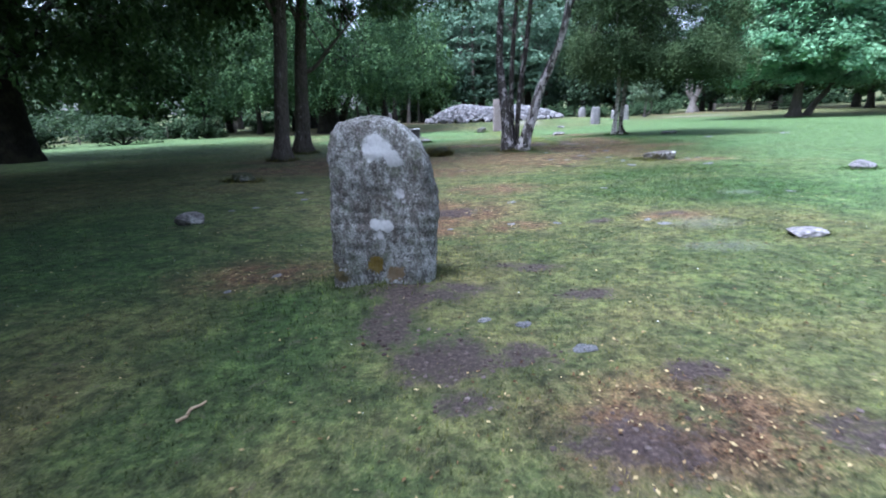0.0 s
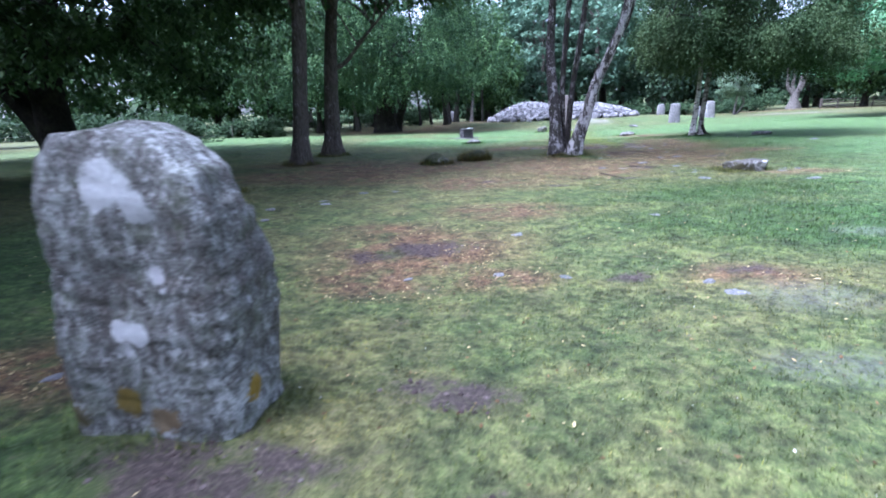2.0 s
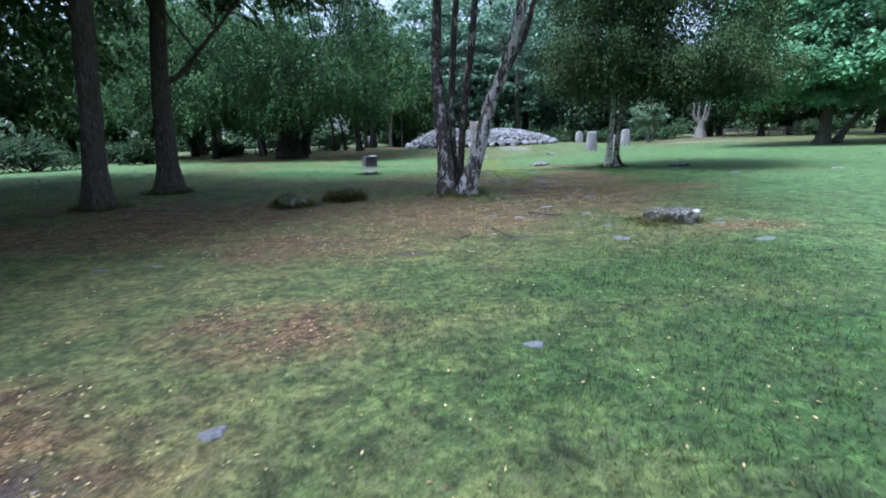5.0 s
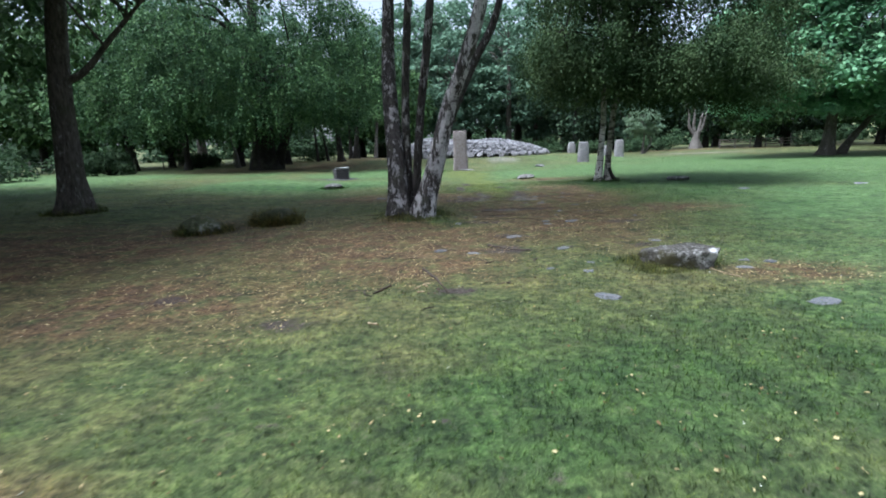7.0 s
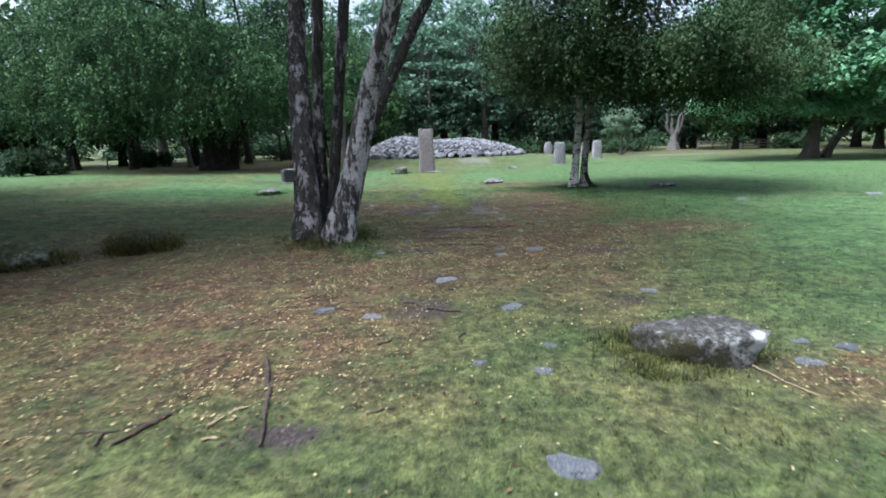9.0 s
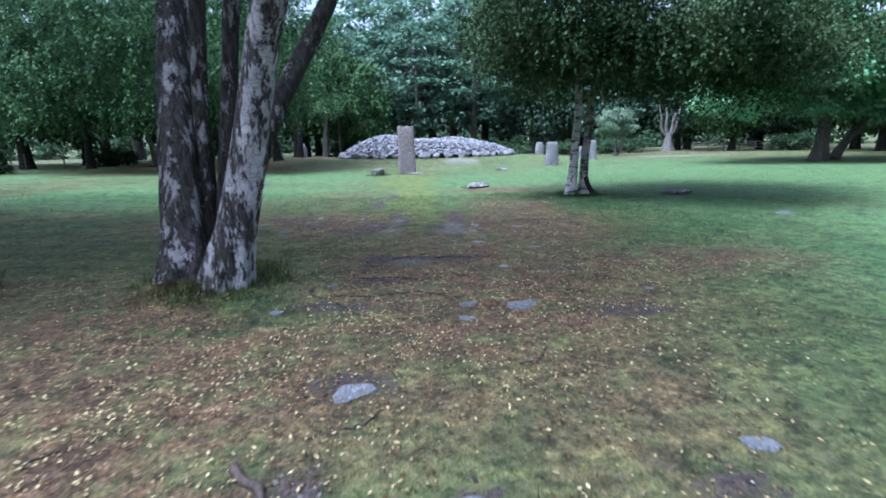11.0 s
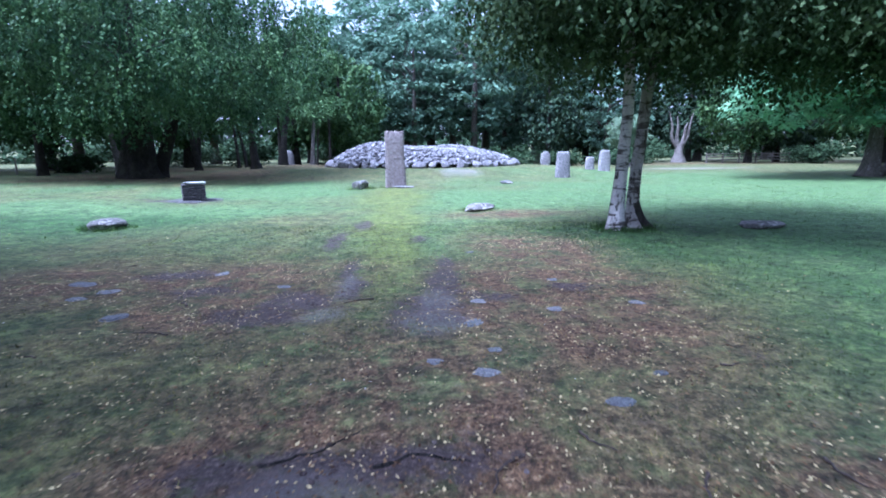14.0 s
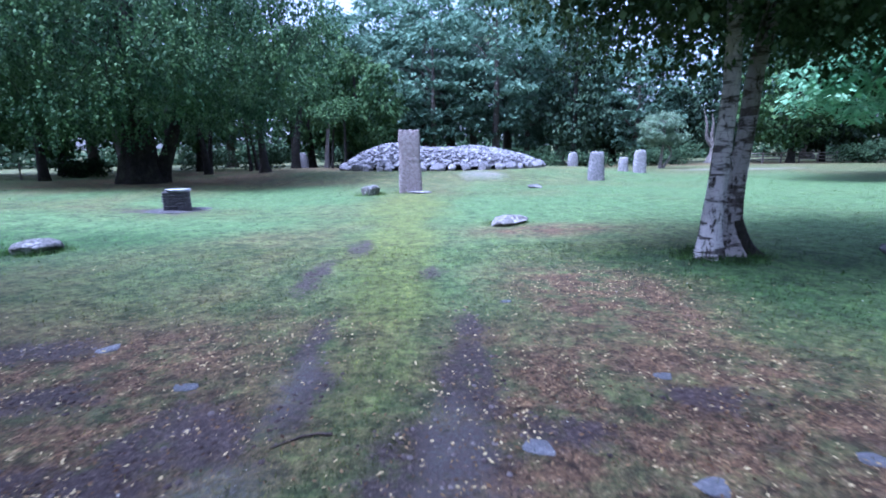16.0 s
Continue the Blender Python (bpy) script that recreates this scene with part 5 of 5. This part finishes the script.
def clods(count, seed):
    """Crumbs of soil and grit on the bare ground."""
    rng = np.random.RandomState(seed)
    x, y = rng.uniform(-1.5, 8.5, count), rng.uniform(1.2, 27, count)
    ok = rng.rand(count) < patches(x, y, SOIL + PATH_SOIL, .9, 2.2, 24)
    x, y = x[ok], y[ok]
    v0, f0 = ICO[1]
    n = len(x)
    s = rng.uniform(0.006, 0.022, n) ** 1.0
    v = v0[None] * (1 + 0.35 * (rng.rand(n, len(v0), 1) - 0.5)) * s[:, None, None] * np.array([1, 1, .6])
    v = v + np.stack([x, y, land(x, y)], -1)[:, None, :]
    f = f0[None] + (np.arange(n) * len(v0))[:, None, None]
    return single("soil_crumbs", mesh_np("soil_crumbs", v.reshape(-1, 3), f.reshape(-1, 3)), CRUMB, Matrix(), "loose crumbs of dark soil and grit", "soil", kind="stuff")


CRUMB = leaf_material("soil_crumbs", (0.03, 0.022, 0.02), (0.06, 0.044, 0.04), (0.17, 0.145, 0.135), 0.0)
clods(30000, 73)

# ---- flat stones let into the turf ----
SLABS = [(0.28, 3.27, .10), (0.55, 3.17, .13), (0.87, 2.78, .15), (-1.99, 4.13, .07), (-1.68, 4.57, .12), (5.9, 7.95, .16), (1.03, 6.9, .12), (1.69, 6.8, .13), (2.87, 6.5, .13),
         (2.99, 6.25, .17), (.12, 6.78, .09), (3.17, 9.15, .16), (6.82, 12.22, .26), (1.22, 8.21, .16), (-2.17, 10.4, .22), (-1.85, 11.7, .2), (4.6, 15.77, .24), (5.17, 14.77, .2)]
SLABS_MID = [(5.98, 17.18, .3), (5.29, 13.88, .09), (5.13, 13.49, .13), (4.74, 13.63, .1), (5.01, 12.55, .26), (6.91, 13.47, .16), (7.32, 13.62, .16), (7.11, 13.76, .14),
             (6.59, 15.06, .16), (12.07, 21.8, .4), (15.66, 22.0, .55), (3.44, 14.9, .2), (3.91, 14.72, .16), (6.06, 18.56, .12), (5.5, 17.26, .18), (5.43, 16.9, .14),
             (3.79, 17.2, .15), (5.86, 18.05, .06), (4.16, 17.93, .1), (3.42, 17.95, .12)]
SLABS_FAR = [(1.72, 22.65, .26), (7.27, 17.45, .08), (1.69, 22.64, .1), (2.2, 22.25, .22), (2.04, 21.98, .2), (2.75, 21.38, .24), (6.13, 21.57, .15), (6.0, 20.96, .18), (5.63, 20.2, .12), (6.07, 20.36, .1),
             (5.95, 19.98, .17), (6.67, 19.55, .19), (7.09, 19.89, .1), (7.65, 21.4, .14), (6.33, 23.94, .1), (6.81, 21.25, .16), (4.04, 22.33, .14), (3.11, 22.98, .18), (-3.2, 8.2, .13), (-2.6, 9.0, .16), (-2.3, 10.7, .14), (-2.9, 9.8, .18), (-1.2, 11.9, .15), (-3.5, 7.9, .1), (7.06, 22.27, .12)]
slab_shapes = [rock_mesh("flat_stone", (1, .75, .34), 600 + k, 3, 16, 0.07, False, 0.72, 0.7) for k in range(7)]
for me in slab_shapes:
    me.materials.append(STONE_FLAT)
for k, (x, y, s) in enumerate(SLABS + SLABS_MID + SLABS_FAR):
    single("flat_stone", slab_shapes[k % 7], None, pose(x, y, ground_z(x, y) + 0.008, random.uniform(-5, 5), random.uniform(-5, 5), random.uniform(-40, 40)) @ Matrix.Diagonal((s * 1.15, s * 1.15, s * 0.7, 1)),
           "flat blue-grey stone let into the turf", "stone", "stones in the turf")

# ---- roots and sticks ----
def stick(name, points, r, mt, label, seed=0, lift=0.0):
    rng = np.random.RandomState(seed)
    pts = []
    for (x0, y0), (x1, y1) in zip(points, points[1:]):
        for t in np.linspace(0, 1, 5)[: 4]:
            pts.append((x0 + (x1 - x0) * t, y0 + (y1 - y0) * t))
    pts.append(points[-1])
    pts = np.array(pts) + rng.normal(size=(len(pts), 2)) * r * 0.6
    base = pts[0].copy()
    z = land(pts[:, 0], pts[:, 1]) + lift
    zb = float(z[0])
    v, f = tube_arrays(np.stack([pts[:, 0] - base[0], pts[:, 1] - base[1], z - zb], -1), r * np.linspace(1, 0.5, len(pts)) * rng.uniform(.8, 1.2, len(pts)), 7, 0.08, seed)
    return single(name, mesh_np(name, v, f, True), mt, pose(base[0], base[1], zb), label, "stick" if name == "stick" else "root", name + "s on the ground")


for k, pts in enumerate((((4.75, 19.1), (4.98, 19.2), (5.2, 19.38)), ((5.28, 19.06), (5.5, 19.14), (5.75, 19.08)), ((4.4, 18.2), (4.8, 18.22), (5.08, 18.1)),
                         ((4.2, 17.6), (4.6, 17.55), (5.04, 17.7)), ((5.04, 17.7), (5.25, 17.55), (5.43, 17.45)), ((4.3, 17.4), (4.45, 17.15), (4.66, 17.0)))):
    stick("surface_root", pts, 0.013, BARK_DARK, "dark tree root breaking through the trodden soil", 30 + k, -0.002)
for k, (pts, r) in enumerate(((((4.18, 15.12), (4.4, 14.85), (4.66, 14.69)), .022), (((3.23, 13.89), (3.4, 13.4), (3.54, 12.83)), .016), (((2.9, 13.2), (2.75, 12.9)), .014),
                              (((6.5, 13.42), (6.55, 13.2), (6.6, 13.02)), .006))):
    stick("stick", pts, r, TWIG if k < 3 else WOOD_CHIP, "dead stick lying in the grass", 50 + k, 0.012)
for k, (x, y, a) in enumerate(((3.25, 13.2, 0.4), (3.18, 13.05, 1.0), (3.3, 13.1, 2.2), (3.2, 12.92, 0.1), (1.0, 6.75, 1.2), (2.9, 12.0, 2.6))):
    stick("stick", ((x, y), (x + 0.09 * math.cos(a), y + 0.09 * math.sin(a))), 0.009, WOOD_CHIP, "pale chip of dry wood in the litter", 80 + k, 0.012)
twig_rng = np.random.RandomState(90)
for k in range(34):
    x, y, a = twig_rng.uniform(1.5, 8.0), twig_rng.uniform(11, 24), twig_rng.uniform(0, 6.3)
    long = twig_rng.uniform(0.12, 0.4)
    stick("stick", ((x, y), (x + long * 0.5 * math.cos(a), y + long * 0.5 * math.sin(a)), (x + long * math.cos(a + 0.3), y + long * math.sin(a + 0.3))), twig_rng.uniform(0.005, 0.010), TWIG,
          "thin dead twig among fallen leaves", 100 + k, 0.01)
stick("stick", ((-1.43, 2.18), (-1.36, 2.36)), 0.012, WOOD_CHIP, "pale splinter of fresh wood in the grass", 60, 0.012)


# ---- longer tufts round stones and trunks ----
def tufts(spots, seed, label):
    rng = np.random.RandomState(seed)
    vs = []
    for x, y, rx, ry, h, n in spots:
        a = rng.uniform(0, 6.28, n)
        d = rng.normal(0.95, 0.28, n)
        px, py = x + rx * d * np.cos(a), y + ry * d * np.sin(a)
        hh = h * rng.uniform(0.35, 1.2, n) * (0.4 + 1.1 * vnoise(px * 5, py * 5, seed))
        az, lean = rng.uniform(0, 6.28, n), rng.uniform(0.2, 1.0, n)
        w = rng.uniform(0.003, 0.006, n) * (1 + h * 2)
        z = land(px, py) - 0.01
        c, sn = np.cos(az), np.sin(az)
        vs.append(np.stack([np.stack([px - sn * w, py + c * w, z], -1), np.stack([px + sn * w, py - c * w, z], -1),
                            np.stack([px + c * hh * lean, py + sn * hh * lean, z + hh * np.sqrt(1 - 0.55 * lean**2)], -1)], 1).reshape(-1, 3))
    v = np.concatenate(vs)
    me = mesh_np("grass_tufts", v, np.arange(len(v)).reshape(-1, 3))
    ground_layers(me, v[:, 0], v[:, 1])
    return single("grass_tufts", me, BLADE, Matrix(), label, "grass", kind="stuff")


tufts([(-0.54, 4.27, .5, .32, .07, 1400), (6.2, 13.78, .44, .26, .11, 2600), (5.98, 13.40, .24, .12, .10, 500), (-1.15, 17.4, .4, .36, .2, 2000), (0.0, 18.2, .36, .3, .3, 4200), (2.95, 18.15, .55, .6, .12, 2600),
       (9.32, 25.4, .42, .34, .14, 1800), (-5.42, 16.85, .42, .42, .16, 1500), (-5.5, 19.95, .46, .46, .18, 1800), (-4.65, 11.4, .34, .26, .12, 800), (8.9, 10.05, .3, .24, .1, 500),
       (-0.75, 27.2, .4, .32, .13, 1400), (7.2, 29.3, .42, .32, .07, 900), (3.35, 37.6, .45, .36, .16, 700), (4.82, 38.6, .6, .3, .1, 500), (4.15, 5.25, .28, .18, .05, 300)],
      91, "longer grass tufts round stones and tree trunks")
